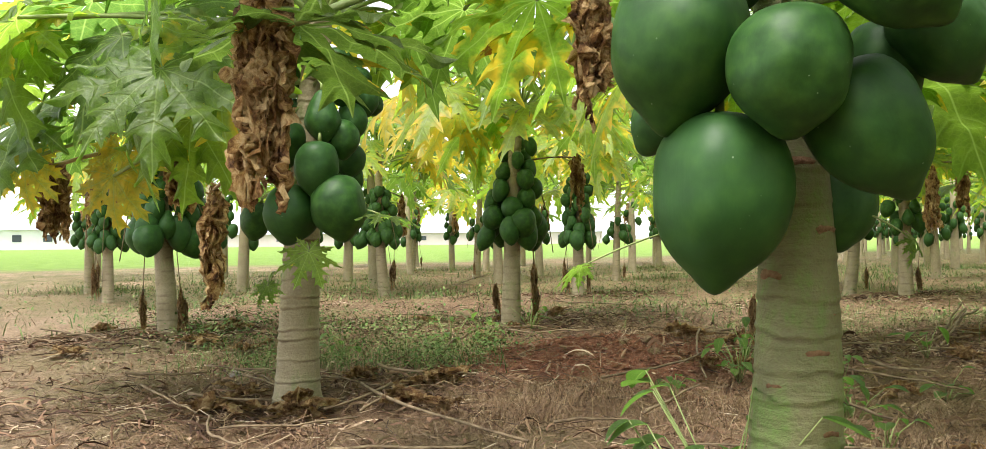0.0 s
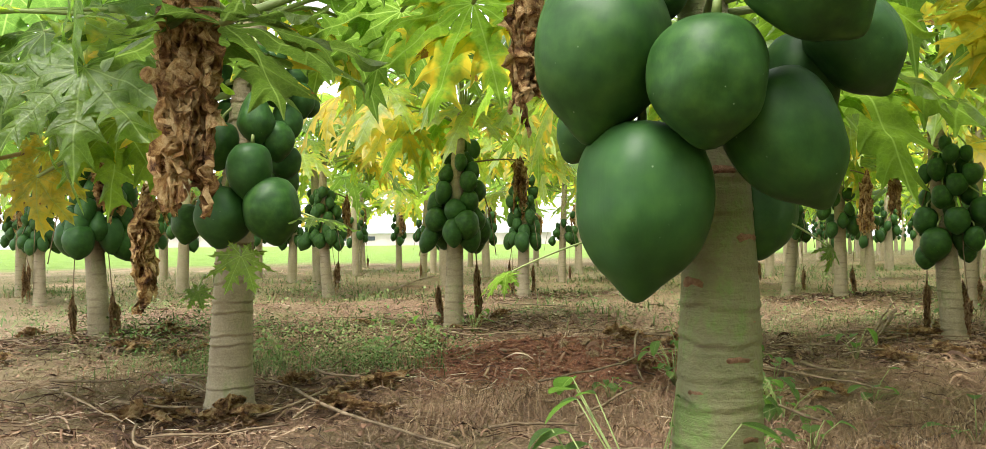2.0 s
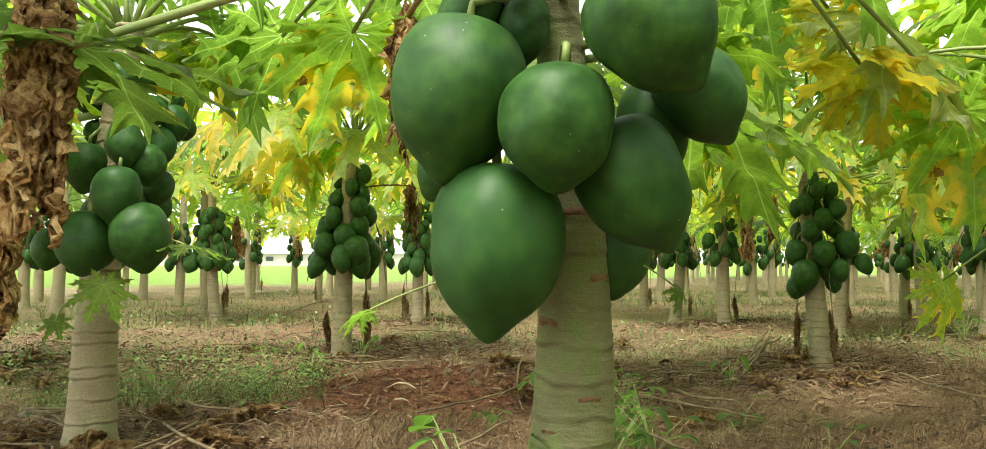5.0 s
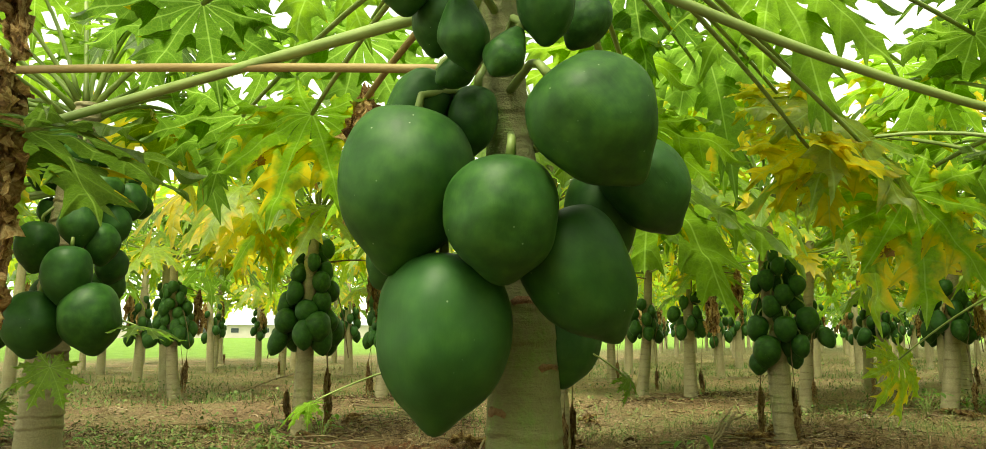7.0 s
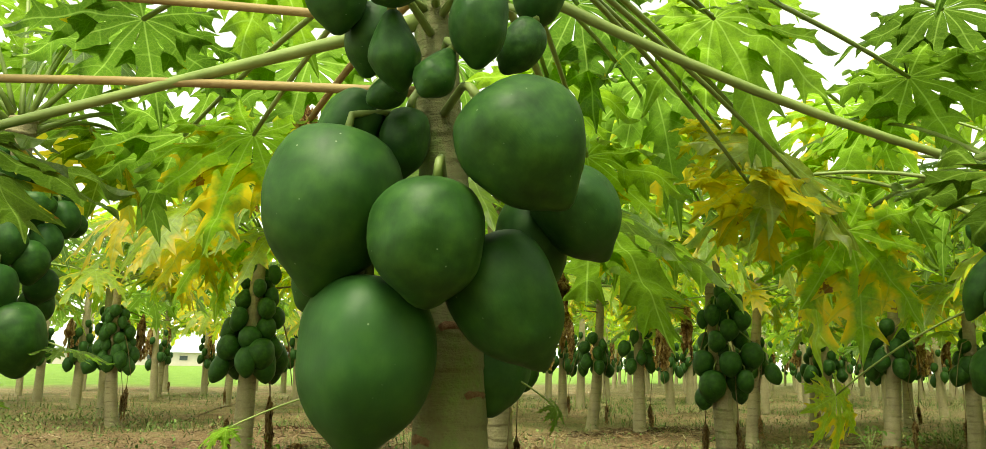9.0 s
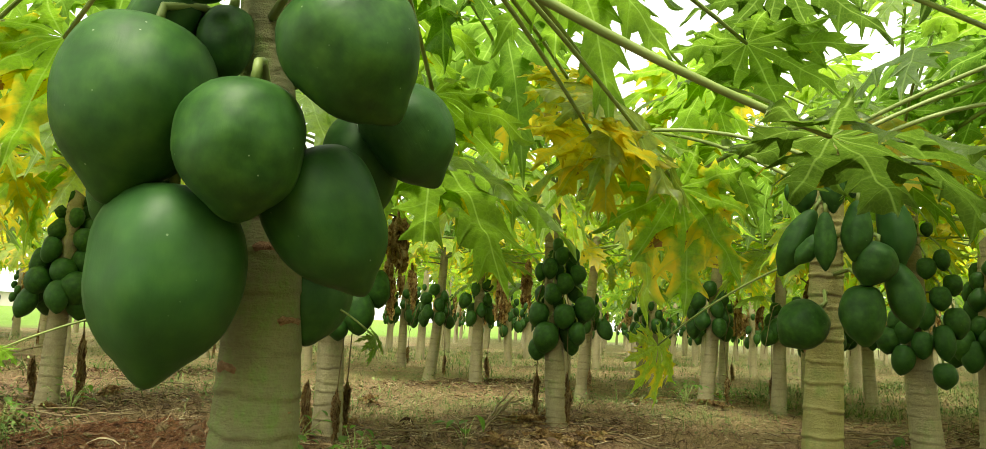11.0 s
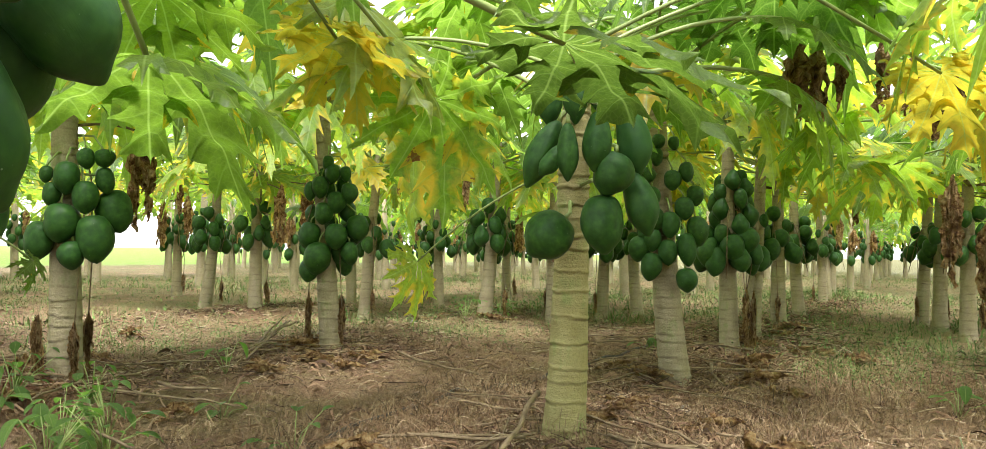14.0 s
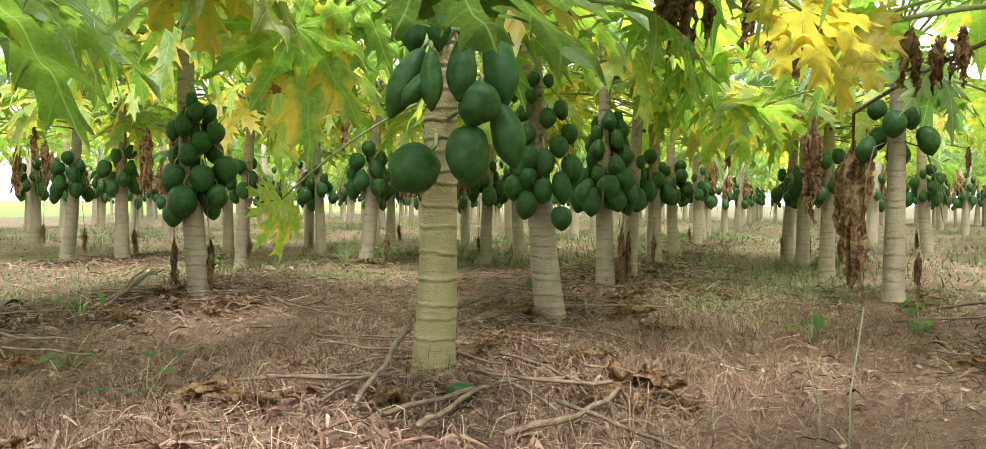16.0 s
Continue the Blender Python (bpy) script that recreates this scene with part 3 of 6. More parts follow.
BLADES = [blade_mesh(s, m, stations=18, across=1, droop=d, lobes=8, broad=1.22) for s, m, d in
          ((1, LEAF, 0.5), (2, LEAF, 0.7), (3, LEAF, 0.35), (4, LEAF, 0.9), (5, LEAF_TURNING, 0.6), (6, LEAF_YELLOW, 0.9), (7, LEAF, 0.6), (8, LEAF_TURNING, 0.9), (9, LEAF, 1.1), (10, LEAF_TURNING, 0.8))]
HERO = [blade_mesh(20 + s, m, stations=52, across=3, droop=d, lobes=9, broad=1.3, ragged=1.5, spread=140) for s, m, d in
        ((1, LEAF, 0.35), (2, LEAF, 0.6), (3, LEAF_TURNING, 0.5), (4, LEAF_YELLOW, 0.45), (5, LEAF, 0.85), (6, LEAF_OLIVE, 0.6), (7, LEAF_DEEP, 0.55))]
HERO.append(blade_mesh(28, LEAF, stations=52, across=3, droop=0.7, lobes=9, broad=1.35, ragged=1.8))
HERO.append(blade_mesh(29, LEAF_DEEP, stations=52, across=3, droop=0.22, lobes=9, broad=1.38, ragged=1.6, cup=0.05))
DRIED = [mesh_of("dried_leaf", *dried_leaf(s, 0.5, 0.14, 10, 28, 9), DRY) for s in range(4)]
DRIED_DARK = [mesh_of("dried_leaf", *dried_leaf(30 + s, 0.5, 0.15, 8, 24, 7), DRY_FALLEN) for s in range(3)]
SCARS = [mesh_of("leaf_scar", *scar_mesh(0.05, s), SCAR) for s in range(3)]


def leaf_pose(junction, out, size, pitch, roll=0.0):
    """Sets a blade at the end of its stalk: out is the way that the middle lobe points, pitch how far it looks down."""
    out = Vector((out[0], out[1], 0)).normalized()
    yaw = math.atan2(-out.x, out.y)
    return Matrix.Translation(junction) @ Matrix.Rotation(yaw, 4, "Z") @ Matrix.Rotation(-radians(pitch), 4, "X") @ Matrix.Rotation(radians(roll), 4, "Y") @ Matrix.Scale(size, 4)


def under(name, me, owner, label=""):
    """A sub-part laid out in the same space as its owner's thing."""
    ob = part(name, me, owner, None, label)
    ob.matrix_parent_inverse = owner.matrix_basis.inverted()
    return ob


def add_leaf(tree, base, junction, mesh, size, pitch, roll=0.0, r=0.011, mat=None, sag=0.04, out=None):
    base, junction = Vector(base), Vector(junction)
    pts = curve_points(base, junction, sag)
    way = out if out is not None else junction - base
    leaf = part("leaf", mesh, tree, leaf_pose(junction, way, size, pitch, roll))
    under("leaf_stalk", mesh_of("leaf_stalk", *tube(pts, [r * (1.5 if i == 0 else 1.08 - 0.035 * i) for i in range(len(pts))], 7), mat or STALK), leaf)
    return leaf


def crown(tree, top, rnd, count=38, low=0.34, blades=BLADES, size=(0.4, 0.56), yellow=0.2, avoid=None, dip=3.0, steep=70.0):
    """Leaves in a spiral: old ones low and level, young ones steep at the tip."""
    turn = rnd.uniform(0, 6.28)
    green = [b for b in blades if b.materials[0] == LEAF]
    other = [b for b in blades if b.materials[0] == LEAF_TURNING] * 2 + [b for b in blades if b.materials[0] == LEAF_YELLOW]
    for i in range(count):
        f = i / (count - 1)
        a = turn + i * 2.39996 + rnd.uniform(-0.25, 0.25)
        if avoid and math.cos(a - avoid[0]) > math.cos(avoid[1]):
            continue
        elev = radians(dip + (steep - dip) * f ** 1.9 + rnd.uniform(-7, 7))
        ln = rnd.uniform(0.4, 1.15) * (1 - 0.25 * f)
        base = Vector(top) + Vector((0, 0, -low * (1 - f)))
        way = Vector((math.cos(a) * math.cos(elev), math.sin(a) * math.cos(elev), math.sin(elev)))
        turning = other and rnd.random() < yellow * (2.2 if f < 0.4 else 0.6)
        mesh = rnd.choice(other if turning else green)
        add_leaf(tree, base + Vector((math.cos(a), math.sin(a), 0)) * 0.03, base + way * ln, mesh, rnd.uniform(*size) * (1 - 0.25 * f), rnd.uniform(-4, 22) + 18 * (1 - f) ** 3, rnd.uniform(-25, 25), rnd.uniform(0.007, 0.010), STALK, 0.05)


def fruit_column(tree, base_at, z0, z1, count, rnd, detail, r_trunk, big=0.2, small=0.12, kinds=("oval", "oval", "oval", "pear", "round")):
    """Fruits crowded round the trunk, large below and small above."""
    for i in range(count):
        f = i / max(1, count - 1)
        ln = (big + (small - big) * f ** 0.8) * rnd.uniform(0.85, 1.12)
        z = z0 + (z1 - small - z0) * f ** 1.3
        a = i * 2.39996 + rnd.uniform(-0.3, 0.3)
        wide = ln * 0.34
        c = base_at(z)
        out = Vector((math.cos(a), math.sin(a), 0))
        top = c + out * (r_trunk + wide * rnd.uniform(0.65, 1.85) * (1.15 - 0.5 * f)) + Vector((0, 0, ln))
        down = Vector((0, 0, -1)) + out * rnd.uniform(0.05, 0.45) * (1 - 0.4 * f)
        part("fruit", rnd.choice(FRUITS[(rnd.choice(kinds), detail)]), tree, fruit_matrix(top, down, ln, rnd.uniform(0.92, 1.08), rnd.uniform(0, 6)))


def papaya_tree(x, y, seed, lean=(0.0, 0.0), height=1.6, r0=0.075, r1=0.045, fruits=24, fz=(0.48, 1.2), leaves=32, label="", detail=(16, 11), trunk=(20, 40), yellow=0.2, dried=1, big=0.2, size=(0.4, 0.56), sheaths=2, bark=None, avoid=None, low=0.34, dip=3.0, steep=70.0):
    rnd = random.Random(seed)
    tree = tagged(new("papaya_tree"), label or "papaya tree with pale ringed trunk and clustered green fruit", "papaya tree", "orchard trees")
    tree.location = (x, y, 0)
    pts = [(lean[0] * t ** 0.8 + 0.03 * (math.sin(3 * t + seed) - math.sin(seed)), lean[1] * t, (height + 0.13) * t - 0.16) for t in (0, 0.25, 0.5, 0.75, 1.0)]
    part("trunk", bark_mesh(trunk_mesh(pts, r0, r1, trunk[0], trunk[1], seed, 1.0), bark), tree)

    def axis(z):
        t = max(0.0, min(1.0, (z + 0.03) / height))
        return Vector((lean[0] * t, lean[1] * t, z))

    if fruits:
        fruit_column(tree, axis, fz[0], fz[1], fruits, rnd, detail, (r0 + r1) * 0.42, big)
        for k in range(2):
            a = seed * 1.7 + 2.6 * k
            out = Vector((math.cos(a), math.sin(a), 0))
            part("dry_flower_stalk", mesh_of("dry_flower_stalk", *tube([axis(0.9) + out * 0.05, axis(0.86) + out * 0.17, axis(0.72) + out * 0.22, axis(0.46) + out * 0.27], [0.005, 0.0045, 0.004, 0.003], 6), STICK), tree)
    crown(tree, axis(height), rnd, leaves, low, BLADES, size, yellow, avoid, dip, steep)
    for _ in range(dried):
        a = rnd.uniform(0, 6.28)
        p = axis(height - rnd.uniform(0.35, 0.5)) + Vector((math.cos(a), math.sin(a), 0)) * rnd.uniform(0.32, 0.6)
        q = axis(height - 0.4)
        part("dried_leaf_stalk", mesh_of("dried_leaf_stalk", *tube(curve_points(q, p, 0.02, 5), [0.008, 0.007, 0.006, 0.006, 0.005], 6), STICK), tree)
        part("dried_leaf", rnd.choice(DRIED), tree, Matrix.Translation(p) @ Matrix.Rotation(rnd.uniform(0, 6), 4, "Z") @ Matrix.Scale(rnd.uniform(0.7, 1.15), 4) @ Matrix.Diagonal((0.75, 0.75, 1, 1)), "brown shrivelled hanging leaf")
    for i in range(sheaths):
        a = rnd.uniform(0, 6.28)
        side, low_z = Vector((math.cos(a), math.sin(a), 0)), rnd.uniform(0.2, 0.38)
        p = axis(low_z) + side * (r0 + rnd.uniform(0.03, 0.13))
        thin = [axis(0.95) + side * r0, axis(0.7) + side * (r0 + 0.09), axis(0.5) + side * (r0 + 0.06), p.lerp(axis(0.5) + side * (r0 + 0.06), 0.4), p]
        if i % 2 == 0:
            part("dead_leaf_stalk", mesh_of("dead_leaf_stalk", *tube(thin, [0.004, 0.0035, 0.003, 0.003, 0.003], 5), STICK), tree)
        part("dead_leaf", rnd.choice(DRIED_DARK), tree, Matrix.Translation(p) @ Matrix.Rotation(rnd.uniform(0, 6), 4, "Z") @ Matrix.Diagonal((0.27, 0.27, low_z / 0.46, 1)), "dark brown dead leaf hanging to the trunk's foot")
    return tree


# ---- ground ----
def ground_height(x, y):
    p = Vector((x, y, 0))
    far = max(0.0, 1.0 - math.hypot(x, y) / 40)
    row = math.sin((-0.39 * x + 0.92 * y - 0.94) / 2.2 * 2 * math.pi + 1.57)
    h = 0.03 * row * far + 0.05 * noise.noise(p * 0.7) * far + 0.022 * noise.noise(p * 2.6) * far
    near = max(0.0, 1.0 - math.hypot(x - 1.2, y - 2.5) / 7)
    h += near * (0.030 * noise.noise(p * 5) + 0.022 * noise.noise(p * 9) + 0.028 * abs(noise.noise(p * 15)) + 0.008 * noise.noise(p * 31))
    d = math.hypot((x - 0.55) / 0.75, (y - 4.0) / 0.9)
    if d < 1:
        h += 0.06 * (1 - d * d) + 0.05 * abs(noise.noise(p * 12)) * (1 - d)
    h -= 0.075 * math.exp(-((x + 0.9) / 0.55) ** 2 - ((y - 2.75) / 0.6) ** 2)
    return h - 0.042


def ground():
    def axis(lo, hi, step):
        vals = list(np.arange(lo, hi, step))
        s, v = step, vals[-1]
        while v < 900:
            s *= 1.13
            v += s
            vals.append(v)
        s, v = step, vals[0]
        while v > -900:
            s *= 1.13
            v -= s
            vals.insert(0, v)
        return vals
    xs, ys = axis(-3.0, 6.0, 0.03), axis(0.0, 7.0, 0.03)
    V = [(x, y, ground_height(x, y)) for y in ys for x in xs]
    w = len(xs)
    F = [(j * w + i, j * w + i + 1, (j + 1) * w + i + 1, (j + 1) * w + i) for j in range(len(ys) - 1) for i in range(w - 1)]
    return tagged(new("ground", mesh_of("ground", V, F, SOIL)), "reddish brown orchard soil with dry litter and weeds", "ground", kind="structure")


ground()

# ---- trees ----
TREES = []


def placed(x, y):
    TREES.append((x, y))
    return x, y


# fruit hung one by one: kind, stalk end, tip, girth
NEAR_LARGE = [
    ("plump", (0.240, 1.173, 1.022), (0.192, 1.146, 0.748), 0.96),
    ("round", (0.368, 1.017, 0.920), (0.357, 1.039, 0.723), 1.05),
    ("plump", (0.423, 0.992, 1.043), (0.549, 0.942, 0.875), 1.06),
    ("plump", (0.284, 1.152, 0.777), (0.270, 1.150, 0.486), 0.94),
    ("plump", (0.453, 1.082, 0.840), (0.564, 1.088, 0.633), 0.92),
    ("plump", (0.579, 1.114, 0.959), (0.692, 1.127, 0.821), 0.99),
    ("oval", (0.263, 1.285, 0.871), (0.189, 1.322, 0.727), 1.00),
    ("oval", (0.555, 1.319, 0.709), (0.526, 1.272, 0.544), 1.01),
    ("oval", (0.587, 1.201, 0.938), (0.561, 1.220, 0.742), 0.99),
    ("oval", (0.274, 1.137, 1.246), (0.265, 1.155, 1.120), 1.00),
]
NEAR_SMALL = [
    ("pear", (0.289, 1.043, 1.197), (0.314, 1.072, 1.072), 0.90),
    ("pear", (0.388, 1.027, 1.130), (0.340, 1.013, 1.047), 0.98),
    ("oval", (0.433, 0.991, 1.236), (0.425, 1.012, 1.104), 1.00),
    ("oval", (0.550, 1.089, 1.228), (0.500, 1.110, 1.136), 0.99),
    ("oval", (0.285, 1.232, 1.116), (0.223, 1.265, 0.972), 1.00),
    ("oval", (0.332, 1.159, 1.114), (0.271, 1.141, 1.066), 0.98),
    ("oval", (0.353, 1.209, 1.086), (0.339, 1.229, 0.961), 1.00),
    ("oval", (0.201, 1.079, 1.316), (0.209, 1.097, 1.170), 1.00),
    ("oval", (0.346, 0.993, 1.253), (0.257, 1.009, 1.194), 1.00),
    ("oval", (0.581, 1.089, 1.349), (0.551, 1.112, 1.226), 1.04),
]
LEFT_UPPER = [
    ("oval", (-0.813, 2.918, 1.357), (-0.817, 2.921, 1.288), 2.03),
    ("oval", (-0.727, 2.856, 1.303), (-0.749, 2.862, 1.195), 1.53),
    ("oval", (-0.683, 3.010, 1.322), (-0.706, 3.016, 1.234), 1.52),
    ("oval", (-0.623, 3.059, 1.257), (-0.630, 3.063, 1.161), 1.45),
    ("pear", (-0.711, 2.774, 1.118), (-0.707, 2.780, 0.927), 0.93),
    ("oval", (-0.676, 2.875, 1.194), (-0.653, 2.875, 1.076), 1.42),
    ("oval", (-0.606, 2.974, 1.180), (-0.576, 2.974, 1.050), 1.13),
    ("oval", (-0.637, 2.905, 1.090), (-0.621, 2.908, 0.948), 1.07),
    ("oval", (-0.667, 2.836, 1.017), (-0.645, 2.838, 0.872), 1.14),
    ("oval", (-0.866, 2.934, 1.029), (-0.889, 2.943, 0.853), 1.11),
]
LEFT_LOWER = [
    ("oval", (-0.713, 2.737, 0.927), (-0.726, 2.745, 0.728), 1.11),
    ("oval", (-0.641, 2.985, 0.944), (-0.653, 2.991, 0.816), 1.26),
    ("oval", (-0.667, 3.055, 0.880), (-0.655, 3.057, 0.748), 1.26),
    ("round", (-0.816, 2.797, 0.779), (-0.848, 2.808, 0.564), 1.05),
    ("round", (-0.658, 2.756, 0.808), (-0.632, 2.760, 0.575), 0.99),
    ("oval", (-1.014, 3.069, 0.725), (-1.051, 3.078, 0.577), 1.09),
    ("oval", (-0.907, 3.040, 1.271), (-0.884, 3.041, 1.140), 1.14),
    ("oval", (-0.858, 3.079, 0.845), (-0.865, 3.085, 0.697), 1.34),
    ("oval", (-0.873, 3.040, 1.128), (-0.856, 3.041, 1.028), 1.44),
    ("oval", (-0.575, 3.057, 1.148), (-0.563, 3.058, 1.063), 1.57),
]
FRONT_FRUIT = [
    ("round", (2.157, 1.644, 0.691), (2.081, 1.717, 0.579), 1.09),
    ("oval", (2.150, 1.492, 0.754), (2.156, 1.487, 0.587), 1.04),
    ("oval", (2.160, 1.450, 0.875), (2.140, 1.470, 0.754), 1.31),
    ("long", (2.250, 1.477, 0.830), (2.291, 1.439, 0.645), 1.06),
    ("long", (2.075, 1.594, 0.973), (2.009, 1.657, 0.783), 0.85),
    ("long", (2.030, 1.541, 0.888), (1.989, 1.581, 0.805), 1.14),
    ("long", (2.035, 1.521, 0.955), (2.036, 1.520, 0.793), 0.80),
    ("long", (2.106, 1.469, 0.990), (2.099, 1.476, 0.822), 1.03),
    ("long", (2.236, 1.488, 1.027), (2.270, 1.462, 0.822), 1.05),
    ("pear", (2.052, 1.520, 1.098), (2.059, 1.514, 0.957), 0.66),
    ("oval", (2.084, 1.632, 1.073), (2.074, 1.642, 0.968), 0.93),
    ("oval", (2.107, 1.611, 1.156), (2.100, 1.617, 1.089), 1.30),
    ("oval", (2.183, 1.776, 1.096), (2.180, 1.780, 1.015), 1.04),
    ("long", (2.210, 1.592, 1.140), (2.218, 1.584, 1.025), 1.00),
]
ROUND_FRUIT = [
    ("oval", (1.202, 3.612, 0.931), (1.202, 3.612, 0.797), 1.06),
    ("oval", (1.263, 3.572, 0.987), (1.270, 3.567, 0.901), 1.13),
    ("oval", (1.325, 3.562, 0.986), (1.335, 3.554, 0.911), 1.49),
    ("oval", (1.261, 3.581, 0.852), (1.269, 3.574, 0.718), 1.11),
    ("oval", (1.379, 3.610, 0.821), (1.411, 3.585, 0.646), 1.17),
    ("oval", (1.191, 3.635, 0.759), (1.186, 3.638, 0.598), 1.25),
    ("oval", (1.297, 3.578, 0.712), (1.316, 3.563, 0.518), 1.08),
    ("oval", (1.134, 3.712, 0.683), (1.116, 3.727, 0.521), 1.02),
    ("oval", (1.159, 3.658, 0.844), (1.153, 3.662, 0.747), 1.08),
    ("oval", (1.141, 3.672, 0.911), (1.136, 3.676, 0.841), 1.07),
    ("oval", (1.232, 3.610, 0.602), (1.234, 3.609, 0.484), 1.26),
    ("oval", (1.332, 3.567, 0.911), (1.348, 3.555, 0.803), 0.97),
]
TALL_FRUIT = [
    ("oval", (2.744, 4.178, 1.085), (2.743, 4.179, 0.973), 1.11),
    ("oval", (2.703, 4.226, 1.014), (2.694, 4.233, 0.886), 1.06),
    ("oval", (2.824, 4.138, 0.976), (2.833, 4.131, 0.856), 1.13),
    ("oval", (2.766, 4.172, 0.925), (2.767, 4.171, 0.798), 1.23),
    ("oval", (2.671, 4.277, 0.984), (2.658, 4.288, 0.871), 0.93),
    ("oval", (2.717, 4.222, 0.860), (2.710, 4.227, 0.733), 1.23),
    ("oval", (2.882, 4.134, 0.791), (2.901, 4.119, 0.641), 1.18),
    ("oval", (2.773, 4.180, 0.738), (2.774, 4.179, 0.589), 1.25),
    ("oval", (2.678, 4.303, 0.744), (2.657, 4.319, 0.593), 1.18),
    ("oval", (2.710, 4.256, 0.628), (2.693, 4.270, 0.440), 1.17),
    ("oval", (2.847, 4.146, 0.632), (2.859, 4.137, 0.498), 1.08),
    ("oval", (2.689, 4.305, 0.530), (2.671, 4.319, 0.394), 1.16),
    ("oval", (2.806, 4.140, 1.073), (2.812, 4.135, 0.983), 1.04),
    ("oval", (2.722, 4.193, 1.133), (2.719, 4.196, 1.043), 1.04),
]
TALL_BEHIND = [
    ("oval", (2.765, 4.311, 1.086), (2.758, 4.317, 0.981), 1.09),
    ("oval", (2.854, 4.240, 1.025), (2.859, 4.236, 0.913), 1.11),
    ("oval", (2.801, 4.282, 0.982), (2.797, 4.285, 0.863), 1.13),
    ("oval", (2.880, 4.235, 0.876), (2.888, 4.229, 0.749), 1.14),
    ("oval", (2.746, 4.367, 0.855), (2.731, 4.379, 0.726), 1.14),
    ("oval", (2.804, 4.295, 0.788), (2.798, 4.299, 0.646), 1.10),
    ("oval", (2.899, 4.234, 0.742), (2.910, 4.225, 0.600), 1.10),
    ("oval", (2.791, 4.315, 0.705), (2.782, 4.323, 0.556), 1.11),
    ("oval", (2.851, 4.265, 0.644), (2.853, 4.264, 0.494), 1.11),
    ("oval", (2.878, 4.253, 0.558), (2.883, 4.249, 0.431), 1.06),
]
LEANING_FRUIT = [
    ("oval", (3.455, 2.347, 1.150), (3.453, 2.349, 1.079), 1.27),
    ("oval", (3.451, 2.349, 1.082), (3.448, 2.353, 1.000), 1.09),
    ("oval", (3.431, 2.383, 0.995), (3.425, 2.389, 0.919), 1.18),
    ("oval", (3.493, 2.296, 0.980), (3.495, 2.294, 0.886), 1.22),
    ("oval", (3.547, 2.259, 1.020), (3.554, 2.251, 0.926), 1.04),
    ("oval", (3.435, 2.369, 0.904), (3.429, 2.376, 0.804), 1.23),
    ("oval", (3.534, 2.261, 0.855), (3.541, 2.254, 0.749), 1.16),
    ("oval", (3.442, 2.351, 0.804), (3.436, 2.357, 0.692), 1.10),
    ("oval", (3.482, 2.299, 0.786), (3.483, 2.298, 0.663), 0.99),
    ("oval", (3.589, 2.237, 0.766), (3.605, 2.220, 0.630), 1.03),
    ("oval", (3.416, 2.410, 0.669), (3.404, 2.424, 0.551), 1.18),
    ("oval", (3.476, 2.300, 0.655), (3.477, 2.300, 0.537), 1.04),
    ("oval", (3.540, 2.253, 0.688), (3.551, 2.240, 0.535), 0.80),
    ("oval", (3.431, 2.361, 0.593), (3.423, 2.370, 0.463), 1.07),
]
LEANING_BEHIND = [
    ("oval", (3.537, 2.250, 0.523), (3.545, 2.241, 0.412), 1.24),
    ("oval", (3.419, 2.416, 0.967), (3.411, 2.426, 0.885), 1.09),
    ("oval", (3.584, 2.241, 0.910), (3.594, 2.230, 0.816), 1.13),
    ("oval", (3.420, 2.423, 1.080), (3.412, 2.431, 1.009), 1.04),
    ("oval", (3.502, 2.294, 1.138), (3.504, 2.292, 1.074), 1.14),
    ("oval", (3.438, 2.354, 0.704), (3.432, 2.361, 0.599), 1.08),
    ("oval", (3.422, 2.392, 0.746), (3.413, 2.402, 0.646), 0.98),
]


def hang(tree, rows, detail, stalk_r, axis, pedicels=True):
    """Fruits of one tree, each from its stalk end to its tip, in the world."""
    o = tree.location
    rnd = random.Random(5)
    for i, (kind, top, tip, girth) in enumerate(rows):
        top, tip = Vector(top) - o, Vector(tip) - o
        ln = (tip - top).length
        ob = part("fruit", FRUITS[(kind, detail)][i % 3], tree, fruit_matrix(top, tip - top, ln, girth, rnd.uniform(0, 6)))
        if pedicels:
            c = axis(top.z + 0.04)
            mid = top.lerp(c, 0.35) + Vector((0, 0, 0.035))
            pts = [top + (tip - top) * 0.04, top - (tip - top) * 0.10, mid, c]
            under("fruit_stalk", mesh_of("fruit_stalk", *tube(pts, [stalk_r * 1.25, stalk_r, stalk_r, stalk_r * 1.3], 8), STALK), ob)


def scarred(tree, axis, radius, z0, z1, step, rnd):
    """Leaf scars up a trunk."""
    z, a = z0, rnd.uniform(0, 6)
    while z < z1:
        c = axis(z)
        m = Matrix.Translation(c + Vector((-math.sin(a), math.cos(a), 0)) * (radius(z) - 0.007)) @ Matrix.Rotation(a, 4, "Z") @ Matrix.Scale(radius(z) / 0.075 * rnd.uniform(0.6, 0.8), 4)
        part("leaf_scar", rnd.choice(SCARS), tree, m)
        z += step * rnd.uniform(0.7, 1.3)
        a += 2.39996


